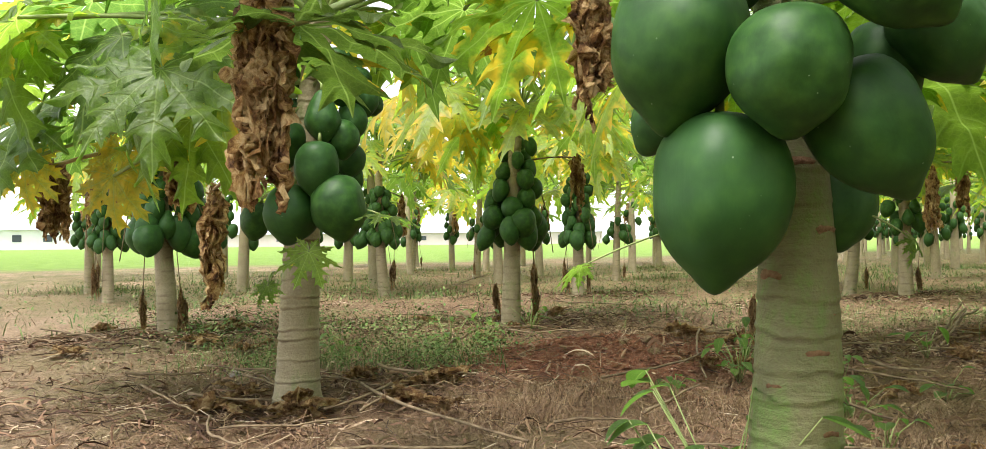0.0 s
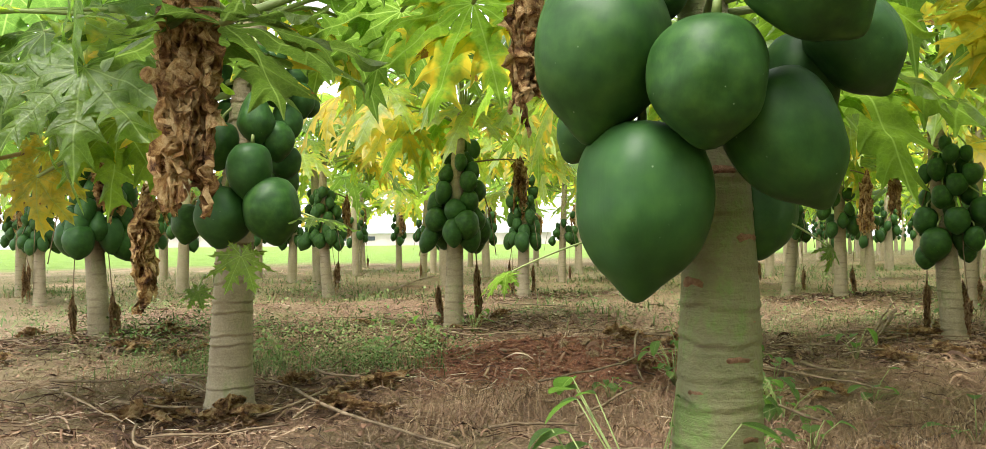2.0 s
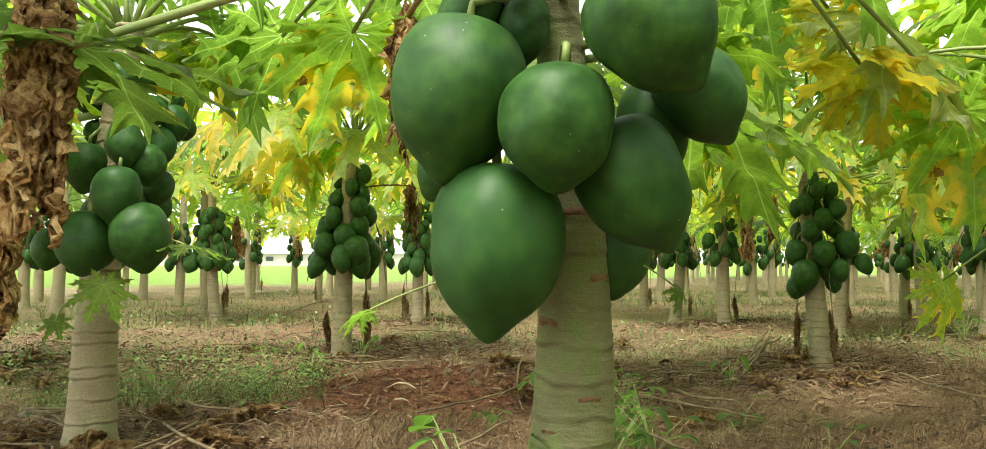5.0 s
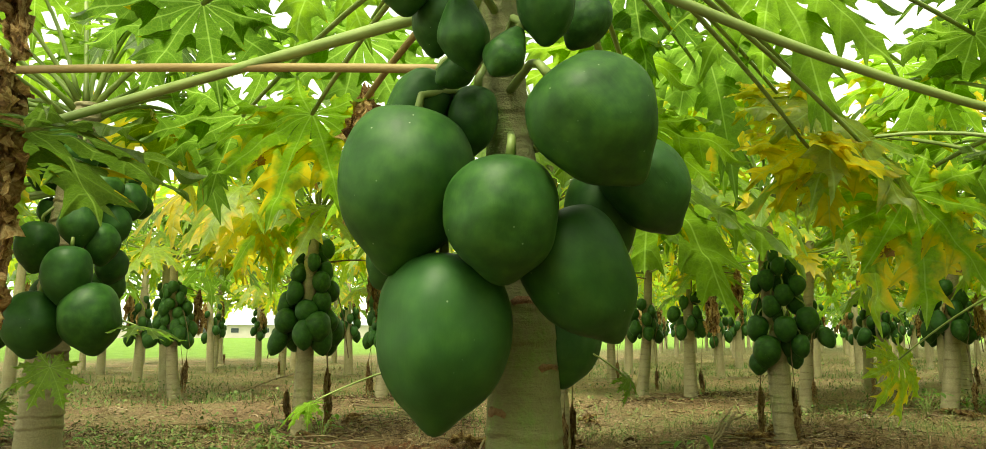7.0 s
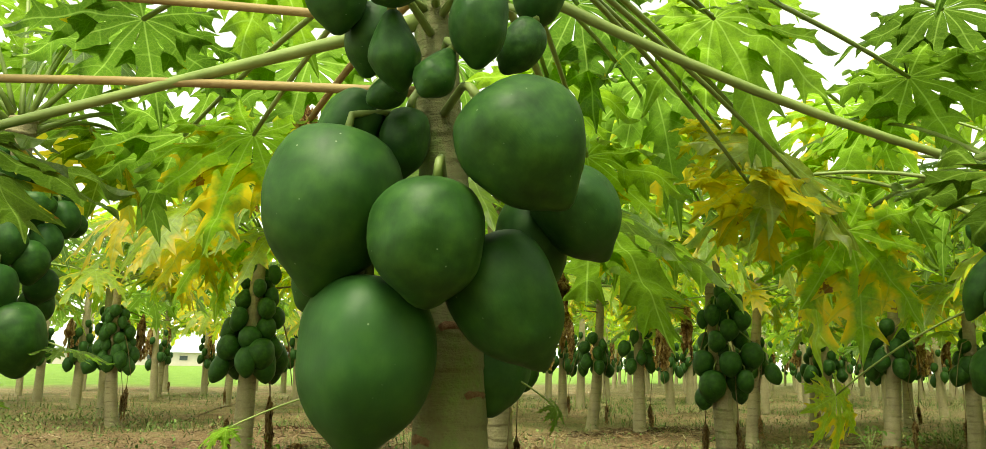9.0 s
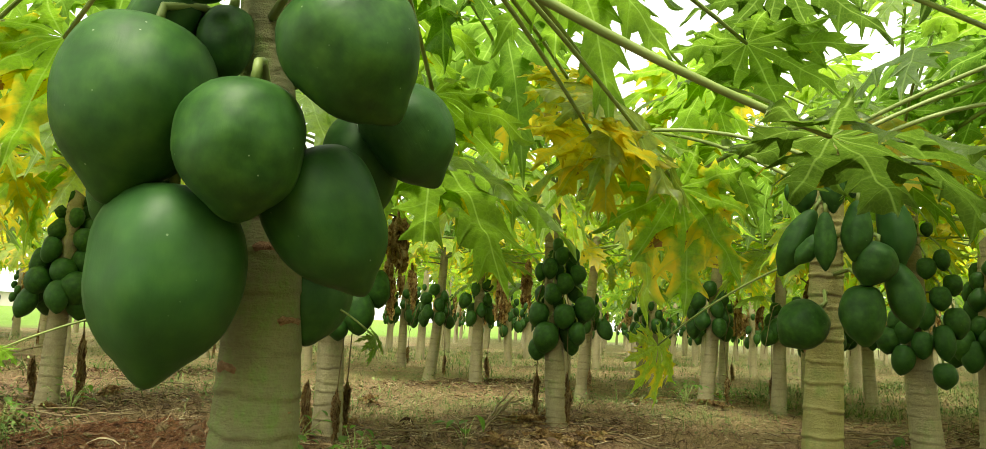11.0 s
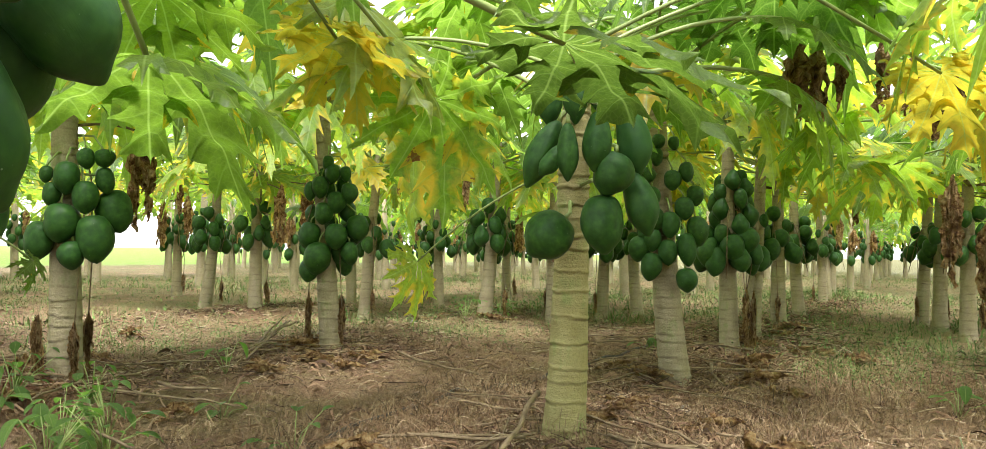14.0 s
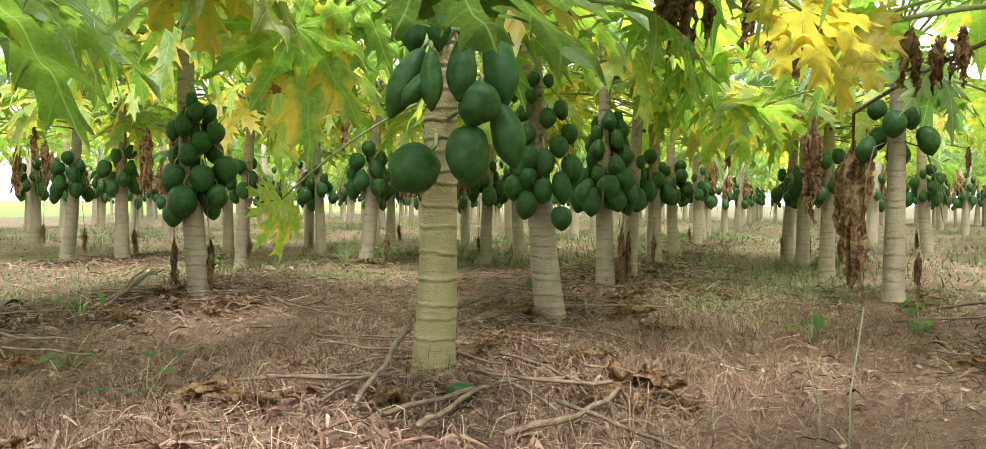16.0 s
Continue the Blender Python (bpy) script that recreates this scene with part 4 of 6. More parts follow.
# the tree by the camera, with the largest fruit
def near_tree():
    x, y = placed(0.454, 1.282)
    tree = tagged(new("papaya_tree"), "papaya tree with very large round green fruit on a ringed trunk", "papaya tree", "orchard trees")
    tree.location = (x, y, 0)
    H = 1.80
    knots = [(0.0, 0.090), (0.1, 0.087), (0.4, 0.0745), (0.7, 0.060), (1.0, 0.046), (1.8, 0.034)]

    def radius(z):
        return float(np.interp(z, [k[0] for k in knots], [k[1] for k in knots]))

    def axis(z):
        return Vector((0.0137 * (z - 0.4) - 0.0987 * (z - 0.4) ** 2, -0.0175 * (z - 0.4), z)) if z < 1.1 else axis(1.09) + Vector((-0.06, -0.0175, 1)) * (z - 1.09)

    V, F, ring = trunk_mesh([(0, 0, -0.12 + i * (H + 0.12) / 8) for i in range(9)], 1.0, 1.0, 56, 420, 3, 0.75)
    V = [axis(p.z) + Vector((p.x * radius(p.z), p.y * radius(p.z), 0)) for p in V]
    part("trunk", bark_mesh((V, F, ring), BARK_GREEN), tree)
    for z, a, s in ((0.694, 3.02, 1.0), (0.575, -2.57, 1.0), (0.495, 2.08, 1.0), (0.425, -2.5, 0.8), (0.36, -3.0, 0.9), (0.30, 2.4, 0.9), (0.22, -2.7, 0.9), (0.15, 3.0, 1.0), (0.53, -1.9, 0.8), (0.33, 1.2, 0.8), (0.62, 0.4, 0.8), (0.45, -0.7, 0.9), (0.24, 0.5, 0.9)):
        part("leaf_scar", SCARS[int(z * 100) % 3], tree, Matrix.Translation(axis(z) + Vector((-math.sin(a), math.cos(a), 0)) * (radius(z) - 0.0065)) @ Matrix.Rotation(a, 4, "Z") @ Matrix.Diagonal((s * 0.62, s * 0.85, s * 0.66, 1)))
    hang(tree, NEAR_LARGE + NEAR_SMALL, (32, 24), 0.007, axis)
    o = Vector((x, y, 0))

    def leaf(base, junction, mesh, size, pitch, roll=0.0, r=0.011, mat=None, sag=0.0, out=None):
        add_leaf(tree, Vector(base) - o, Vector(junction) - o, mesh, size, pitch, roll, r, mat, sag, out)

    leaf((0.487, 1.308, 1.435), (1.700, 1.200, 1.062), HERO[8], 0.50, 10, 0, 0.0115, None, -0.04, (0.85, -0.35))
    leaf((0.381, 1.259, 1.275), (-0.560, 1.743, 1.085), HERO[8], 0.44, 4, 0, 0.0125, None, 0.0, (0.2, 1.0))
    leaf((0.499, 1.332, 1.480), (1.02, 1.98, 1.042), HERO[7], 0.50, 4, 0, 0.010, None, 0.05, (0.65, 0.45))
    leaf((0.476, 1.344, 1.504), (1.067, 2.232, 1.828), HERO[1], 0.45, 30, 10, 0.010, None, 0.05)
    leaf((0.454, 1.356, 1.550), (0.084, 2.286, 1.876), HERO[0], 0.45, 35, 0, 0.010, None, 0.05)
    leaf((0.431, 1.345, 1.597), (-0.433, 1.940, 2.121), HERO[4], 0.45, 25, 0, 0.010, None, 0.06)
    leaf((0.490, 1.323, 1.620), (1.307, 1.428, 2.139), HERO[1], 0.42, 20, 0, 0.010, None, 0.05)
    leaf((0.479, 1.347, 1.666), (0.844, 1.949, 2.299), HERO[0], 0.38, 15, 0, 0.009, None, 0.03)
    leaf((0.456, 1.277, 1.667), (0.386, 0.731, 2.302), HERO[1], 0.38, 15, 0, 0.009, None, 0.03)
    leaf((0.501, 1.334, 1.596), (1.532, 2.178, 1.915), HERO[0], 0.42, 12, 10, 0.010, None, 0.05)
    leaf((0.501, 1.311, 1.596), (1.766, 1.250, 1.765), HERO[1], 0.40, 16, -10, 0.010, None, 0.05)
    leaf((0.477, 1.357, 1.573), (1.064, 2.519, 1.662), HERO[1], 0.42, 25, 5, 0.010, None, 0.05)
    leaf((0.431, 1.345, 1.551), (-0.268, 2.222, 1.593), HERO[0], 0.42, 20, 5, 0.010, None, 0.05)
    leaf((0.500, 1.334, 1.573), (2.227, 1.890, 1.818), HERO[6], 0.46, 10, 0, 0.010, None, 0.05)
    leaf((0.500, 1.299, 1.550), (1.997, 1.018, 1.638), HERO[6], 0.44, 10, 5, 0.010, None, 0.05)
    leaf((0.501, 1.335, 1.619), (2.189, 2.014, 1.619), HERO[0], 0.44, 18, -6, 0.009, None, 0.05)
    leaf((0.502, 1.335, 1.666), (1.345, 1.837, 1.646), HERO[4], 0.44, 12, 0, 0.009, None, 0.05)
    leaf((0.501, 1.334, 1.596), (2.361, 2.561, 1.701), HERO[2], 0.44, 24, 0, 0.009, None, 0.05)
    leaf((0.454, 1.346, 1.597), (0.052, 2.416, 1.330), HERO[2], 0.42, 22, 0, 0.009, None, 0.05)
    leaf((0.454, 1.345, 1.550), (-0.192, 2.799, 1.409), HERO[0], 0.42, 26, 6, 0.009, None, 0.05)
    leaf((0.408, 1.299, 1.598), (-0.667, 1.471, 1.796), HERO[1], 0.42, 14, 5, 0.010, None, 0.05)
    leaf((0.501, 1.335, 1.62), (1.736, 2.172, 1.373), HERO[5], 0.46, 40, 0, 0.009, None, 0.05, (0.2, -0.8))
    leaf((0.49, 1.34, 1.66), (1.473, 2.516, 1.706), HERO[4], 0.48, 24, -8, 0.009, None, 0.05)
    leaf((0.45, 1.35, 1.62), (0.217, 2.688, 1.694), HERO[0], 0.46, 26, 4, 0.009, None, 0.05)
    leaf((0.50, 1.31, 1.62), (2.702, 1.275, 1.564), HERO[1], 0.46, 16, -8, 0.009, None, 0.05)
    leaf((0.50, 1.31, 1.64), (3.343, 1.456, 1.667), HERO[4], 0.46, 20, 8, 0.009, None, 0.05)
    leaf((0.50, 1.32, 1.66), (2.923, 1.59, 1.751), HERO[0], 0.46, 14, 0, 0.009, None, 0.05)
    leaf((0.50, 1.34, 1.58), (1.639, 2.314, 1.47), HERO[3], 0.27, 22, 6, 0.008, None, 0.05)
    leaf((0.49, 1.35, 1.56), (1.681, 2.87, 1.655), HERO[2], 0.42, 36, -6, 0.008, None, 0.05)
    leaf((0.49, 1.34, 1.62), (1.605, 2.093, 1.224), HERO[3], 0.36, 26, 8, 0.008, None, 0.05)
    leaf((0.50, 1.33, 1.60), (2.067, 2.221, 1.114), HERO[2], 0.42, 48, 0, 0.008, None, 0.05)
    leaf((0.50, 1.33, 1.60), (3.38, 1.055, 1.223), HERO[3], 0.36, 30, 0, 0.008, None, 0.05)
    leaf((0.50, 1.33, 1.66), (1.174, 2.417, 1.355), HERO[1], 0.44, 24, 0, 0.009, None, 0.05)
    # drying stalks and the dead leaf that hangs from one of them
    for a, b, r in (((0.41, 1.25, 1.13), (-0.63, 1.77, 1.223), 0.0095), ((0.40, 1.25, 1.265), (-0.64, 1.80, 1.45), 0.0095)):
        part("drying_leaf_stalk", mesh_of("drying_leaf_stalk", *tube(curve_points(Vector(a) - o, Vector(b) - o, 0.006), [r * 1.3] + [r] * 8, 8), STALK_TAN), tree)
    part("dried_leaf", mesh_of("dried_leaf", *dried_leaf(11, 0.62, 0.128, 19, 72, 13), DRY), tree, Matrix.Translation(Vector((-0.645, 1.775, 1.235)) - o), "large brown shrivelled hanging leaf")
    part("drying_leaf_stalk", mesh_of("drying_leaf_stalk", *tube(curve_points(Vector((0.44, 1.3, 1.42)) - o, Vector((0.215, 2.32, 1.36)) - o, 0.03), [0.010] * 9, 8), STALK_TAN), tree)
    part("dried_leaf", mesh_of("dried_leaf", *dried_leaf(61, 0.47, 0.125, 13, 48, 9), DRY), tree, Matrix.Translation(Vector((0.215, 2.32, 1.36)) - o), "brown shrivelled hanging leaf")
    part("dried_leaf", DRIED[2], tree, Matrix.Translation(Vector((-0.465, 1.337, 1.309)) - o) @ Matrix.Scale(0.45, 4), "brown shrivelled hanging leaf")
    for a, b2, s, mesh, p in (((0.302, 1.271, 0.592), (0.069, 1.326, 0.510), 0.06, BLADES[6], 20), ((0.522, 1.284, 0.624), (0.631, 1.208, 0.554), 0.045, BLADES[3], 60)):
        leaf(a, b2, mesh, s, p, 20, 0.002, None, 0.01)
    return tree


near_tree()


def left_tree():
    x, y = placed(-0.862, 2.99)
    tree = papaya_tree(x, y, 41, (0.10, 0.0), 1.5, 0.090, 0.048, 0, leaves=30, yellow=0.04, avoid=(-1.33, 1.0), low=0.10, dip=8.0, trunk=(40, 380), dried=0, sheaths=0, label="papaya tree with thick pale ringed trunk and long green fruit", size=(0.4, 0.52))
    hang(tree, LEFT_UPPER + LEFT_LOWER, (32, 24), 0.006, lambda z: Vector((0.07, 0, z)))
    o = Vector((x, y, 0))
    for a, b2, s, p in (((-0.811, 2.915, 0.553), (-0.746, 2.703, 0.527), 0.15, 55), ((-0.746, 2.884, 0.680), (-0.501, 2.758, 0.659), 0.17, 5), ((-0.917, 2.903, 0.447), (-0.906, 2.754, 0.405), 0.08, 50)):
        add_leaf(tree, Vector(a) - o, Vector(b2) - o, BLADES[2], s, p, 0, 0.004, None, 0.02)
    for a, b2, mesh, s, p, out in (((-0.831, 2.993, 1.190), (-1.619, 3.179, 0.947), HERO[3], 0.27, 80, (-0.2, -1)), ((-0.852, 2.992, 1.137), (-1.587, 3.040, 0.830), HERO[3], 0.24, 76, (-0.1, -1)), ((-0.852, 2.992, 1.137), (-1.937, 3.038, 0.895), HERO[3], 0.22, 80, (-0.1, -1)), ((-0.841, 2.973, 1.424), (-1.700, 2.638, 1.332), HERO[2], 0.44, 42, (-0.7, -0.7)), ((-0.841, 2.973, 1.403), (-1.328, 2.533, 1.258), HERO[1], 0.42, 46, (-0.3, -1)), ((-0.841, 2.972, 1.360), (-1.821, 3.168, 1.181), HERO[0], 0.42, 40, (-0.8, -0.5)), ((-0.841, 2.972, 1.339), (-1.114, 2.321, 1.099), HERO[0], 0.40, 52, (0.1, -1)), ((-0.841, 2.973, 1.403), (-1.030, 2.535, 1.246), HERO[2], 0.40, 50, (0.5, -0.9)), ((-0.841, 2.972, 1.297), (-1.969, 3.071, 1.065), HERO[0], 0.38, 55, (-0.4, -1)), ((-0.841, 2.972, 1.318), (-1.159, 2.703, 1.001), HERO[1], 0.34, 62, (0.2, -1)), ((-0.830, 2.972, 1.297), (-1.264, 2.565, 1.151), HERO[4], 0.36, 55, (-0.8, -0.5)), ((-0.851, 2.951, 1.361), (-1.636, 2.457, 1.301), HERO[1], 0.42, 40, (-1, -0.3)), ((-0.851, 2.951, 1.361), (-1.265, 2.832, 1.426), HERO[4], 0.44, 58, (-0.5, -1)), ((-0.873, 2.972, 1.339), (-1.904, 2.828, 1.279), HERO[1], 0.42, 60, (-0.3, -1)), ((-0.852, 2.994, 1.382), (-1.480, 3.310, 1.509), HERO[0], 0.42, 45, (-0.6, -0.6)), ((-0.809, 2.952, 1.403), (-1.050, 2.355, 1.513), HERO[4], 0.38, 40, (-1, -0.6))):
        add_leaf(tree, Vector(a) - o, Vector(b2) - o, mesh, s, p, 0, 0.009, None, 0.03, out)
    for p, ln, w, seed in (((-1.496, 3.933, 0.825), 0.62, 0.13, 62), ((-1.472, 3.413, 0.956), 0.3, 0.1, 63), ((-1.960, 3.283, 0.894), 0.33, 0.1, 64)):
        v = Vector(p) - o
        part("dried_leaf_stalk", mesh_of("dried_leaf_stalk", *tube(curve_points((0.07, 0, max(v.z - 0.02, 1.0)), v, 0.04), [0.009] * 9, 7), STALK_TAN), tree)
        part("dried_leaf", mesh_of("dried_leaf", *dried_leaf(seed, ln, w, 11, 36), DRY), tree, Matrix.Translation(v), "brown shrivelled hanging leaf")
    return tree


left_tree()


def front_tree():
    x, y = placed(2.285, 1.785)
    tree = papaya_tree(x, y, 52, (0.075, -0.045), 1.24, 0.071, 0.042, 0, leaves=8, low=0.10, steep=34.0, trunk=(40, 380), dried=0, sheaths=0, bark=BARK_OLIVE, avoid=(-2.33, 1.25), label="papaya tree with few long and round fruit on scarred trunk", yellow=0.3)
    hang(tree, FRONT_FRUIT, (32, 24), 0.006, lambda z: Vector((0.04, -0.01, z)))
    scarred(tree, lambda z: Vector((0.06 * z / 1.5, -0.02 * z / 1.5, z)), lambda z: 0.068 - 0.018 * z, 0.45, 1.05, 0.06, random.Random(9))
    o = Vector((x, y, 0))
    add_leaf(tree, Vector((2.285, 1.772, 1.308)) - o, Vector((2.68, 3.09, 1.262)) - o, HERO[2], 0.56, 58, 0, 0.01, None, 0.04, (-0.5, 0.1))
    add_leaf(tree, Vector((2.255, 1.825, 0.846)) - o, Vector((2.155, 2.434, 0.540)) - o, HERO[2], 0.21, 74, 0, 0.004, None, 0.03, (0.3, -1))
    for k, (j, mesh, s, p) in enumerate((((2.026, 2.509, 1.369), HERO[5], 0.36, 50), ((2.657, 2.663, 1.413), HERO[4], 0.42, 30), ((3.282, 1.873, 1.605), HERO[0], 0.44, 18), ((3.069, 1.244, 1.574), HERO[1], 0.42, 15), ((2.857, 0.825, 1.584), HERO[6], 0.40, 10), ((3.232, 2.345, 1.647), HERO[0], 0.42, 18))):
        add_leaf(tree, Vector((2.23, 1.77, 1.08 + 0.03 * k)) - o, Vector(j) - o, mesh, s, p, 0, 0.0075, None, 0.05)
    return tree


front_tree()


def cluster_tree(x, y, seed, lean, r, fruit, leaves, label, **kw):
    """A tree of the near rows whose fruit is hung one by one."""
    placed(x, y)
    tree = papaya_tree(x, y, seed, lean, 1.5, r, r * 0.6, 0, leaves=leaves, trunk=(30, 260), label=label, **kw)
    hang(tree, fruit, (16, 11), 0.0045, lambda z: Vector((lean[0] * z / 1.5, lean[1] * z / 1.5, z + 0.03)))
    return tree


cluster_tree(1.25, 3.75, 140, (0.03, 0.0), 0.074, ROUND_FRUIT, 28, "papaya tree with large oval green fruit under drooping leaves", yellow=0.25, dried=1, sheaths=3, low=0.2, dip=2.0)
cluster_tree(2.84, 4.29, 141, (-0.05, 0.05), 0.070, TALL_FRUIT + TALL_BEHIND, 27, "papaya tree with a tall column of green fruit", yellow=0.4, dried=0, sheaths=4, low=0.14, dip=6.0)
cluster_tree(3.62, 2.34, 142, (-0.11, 0.11), 0.076, LEANING_FRUIT + LEANING_BEHIND, 25, "leaning papaya tree with crowded oval green fruit", yellow=0.3, dried=0, sheaths=0, low=0.14, dip=8.0)

# trees each from one of a few grown forms, all but the last three at known places
LEANS = ((0.0, 0.0), (0.10, 0.03), (-0.06, 0.05), (0.02, -0.08), (-0.12, -0.02), (0.05, 0.05), (-0.08, 0.0), (0.12, -0.05))
FORM_LABELS = ("papaya tree with a full cluster of dark green fruit", "leaning papaya tree with broad cluster of green fruit", "papaya tree with drooping leaves and crowded green fruit", "papaya tree with green fruit and dead leaves at foot",
               "leaning papaya tree with small crowded green fruit", "papaya tree with few green fruit and yellowing leaves", "papaya tree with few fruit and brown hanging leaves", "leaning papaya tree with few fruit under yellowing leaves")
FORMS = [papaya_tree(0, 0, 100 + s, lean, (1.46 if s < 5 else 1.56) + 0.07 * (s % 3), 0.068, 0.036, 31 + 3 * (s % 3) if s < 5 else 9 + 2 * (s - 5), (0.47, 1.16 + 0.04 * (s % 5)) if s < 5 else (0.52, 1.0), 29 if s < 5 else 25, trunk=(22, 190), yellow=0.10 if s == 2 else 0.40 + 0.06 * (s % 3), dried=(0, 1, 1, 1, 0, 0, 2, 1)[s], big=0.205 + 0.01 * (s % 3) if s < 4 else 0.19, sheaths=3 if s < 5 else 1, label=FORM_LABELS[s], low=0.30 if s == 2 else 0.14 if s < 5 else 0.34, dip=5.0 if s == 2 else 9.0 if s < 5 else 3.0)
         for s, lean in enumerate(LEANS)]
# The last three are unseen, behind the camera, added to shade the foreground.
FORM_PLACES = [(3.89, 0.21, 5, 0.95, 0.8), (-2.04, 4.77, 2, 1.0, 0.0), (0.02, 5.43, 3, 1.02, 1.0), 
         (4.79, 2.86, 0, 0.97, 3.3), (5.77, 3.34, 5, 0.95, 4.0), (6.69, 3.68, 6, 1.0, 5.0), (8.3, 4.41, 7, 1.0, 1.5), (10.43, 5.32, 5, 1.0, 2.5), (3.82, 7.65, 6, 1.05, 1.1),
         (0.77, 8.26, 4, 0.97, 4.4), (1.59, 11.17, 5, 0.95, 0.4), (-1.3, 9.14, 1, 1.0, 3.4), (-4.11, 8.44, 0, 1.0, 2.0), (-5.02, 9.93, 6, 1.0, 0.9), (3.59, 8.41, 7, 1.0, 0.2),
         (4.5, 6.71, 5, 1.0, 5.5), (6.0, 7.56, 5, 1.0, 3.0), (4.98, 5.53, 7, 1.05, 0.1), (5.54, 5.22, 6, 1.0, 2.8), (6.36, 5.39, 5, 1.0, 4.1), (7.15, 5.59, 7, 1.0, 1.8),
         (7.48, 8.11, 6, 1.0, 0.7), (7.42, 2.48, 6, 1.0, 0.5), (8.18, 3.0, 6, 1.0, 1.2), (8.85, 3.44, 5, 1.0, 3.9), (10.64, 2.55, 7, 1.0, 2.1), (3.97, 10.31, 6, 1.0, 0.3),
         (-0.36, 12.89, 5, 1.0, 5.2), (-1.73, 16.58, 7, 1.0, 1.4), (2.25, -0.62, 6, 1.0, 2.0), (0.6, -1.35, 5, 1.0, 4.0), (-1.0, -2.0, 7, 1.0, 0.3)]
TREE_AT = {}
used = set()
for x, y, form, size, turn in FORM_PLACES:
    placed(x, y)
    m = pose(x, y, 0, 0, 0, math.degrees(turn)) @ Matrix.Scale(size, 4)
    if form not in used:
        used.add(form)
        FORMS[form].matrix_basis = m
        TREE_AT[(x, y)] = FORMS[form]
    else:
        TREE_AT[(x, y)] = copy_thing(FORMS[form], m)


def extra(at, make):
    """Adds a part, laid out in the world, to the tree that stands at a place."""
    tree = TREE_AT[at]
    inv = (Matrix(tree.matrix_basis)).inverted()
    for ob in make(tree):
        ob.matrix_parent_inverse = inv


def dry_hanging(tree):
    a, p = Vector((4.35, 0.55, 1.25)), Vector((5.47, 1.60, 0.83))
    bent = curve_points(a, Vector((5.47, 1.60, 1.07)), 0.03) + [p]
    yield part("dried_leaf_stalk", mesh_of("dried_leaf_stalk", *tube(bent, [0.011] * 9 + [0.006], 7), STICK), tree)
    yield part("dried_leaf", mesh_of("dried_leaf", *dried_leaf(71, 0.86, 0.17, 20, 44, 7, 0.45), DRY_DARK), tree, Matrix.Translation(p), "long brown shrivelled hanging leaf")
    yield part("dried_leaf", mesh_of("dried_leaf", *dried_leaf(72, 0.62, 0.10, 12, 36, 7, 0.6), DRY_DARK), tree, Matrix.Translation((5.47, 1.83, 1.03)), "brown shrivelled hanging leaf")


placed(5.48, 1.42)
TREE_AT[(5.48, 1.42)] = papaya_tree(5.49, 1.37, 131, (0.02, 0.02), 1.55, 0.066, 0.038, 7, (0.75, 1.15), 24, trunk=(22, 190), dried=0, label="papaya tree with sparse round fruit and hanging dead leaves")
extra((5.48, 1.42), dry_hanging)


def half_dead(tree):
    """An old leaf: yellow in the middle, its lobes dried and curled."""
    a, p = Vector((3.89, 0.21, 1.22)), Vector((3.88, 1.05, 1.23))
    leaf = part("leaf", HERO[3], tree, leaf_pose(p, (-0.65, 0.35, 0), 0.37, 60, 0))
    yield leaf
    stalk = part("leaf_stalk", mesh_of("leaf_stalk", *tube(curve_points(a, p, 0.03), [0.011] * 9, 7), STALK), leaf)
    stalk.matrix_parent_inverse = leaf.matrix_basis.inverted()
    for i, (x, y, z, ln) in enumerate(((3.38, 1.59, 1.41, 0.32), (3.46, 1.55, 1.40, 0.33), (3.55, 1.50, 1.42, 0.30), (3.60, 1.36, 1.41, 0.27), (3.70, 1.29, 1.34, 0.26), (3.79, 1.24, 1.27, 0.24), (3.78, 1.16, 1.26, 0.20), (4.07, 0.89, 1.21, 0.27), (4.17, 0.82, 1.19, 0.24), (4.17, 0.73, 1.20, 0.22))):
        yield part("dried_leaf", mesh_of("dried_leaf", *dried_leaf(73 + i, ln, 0.085, 5, 34, 7, 0.75), DRY_DARK), tree, Matrix.Translation((x, y, z)), "brown shrivelled leaf lobe")


extra((3.89, 0.21), half_dead)


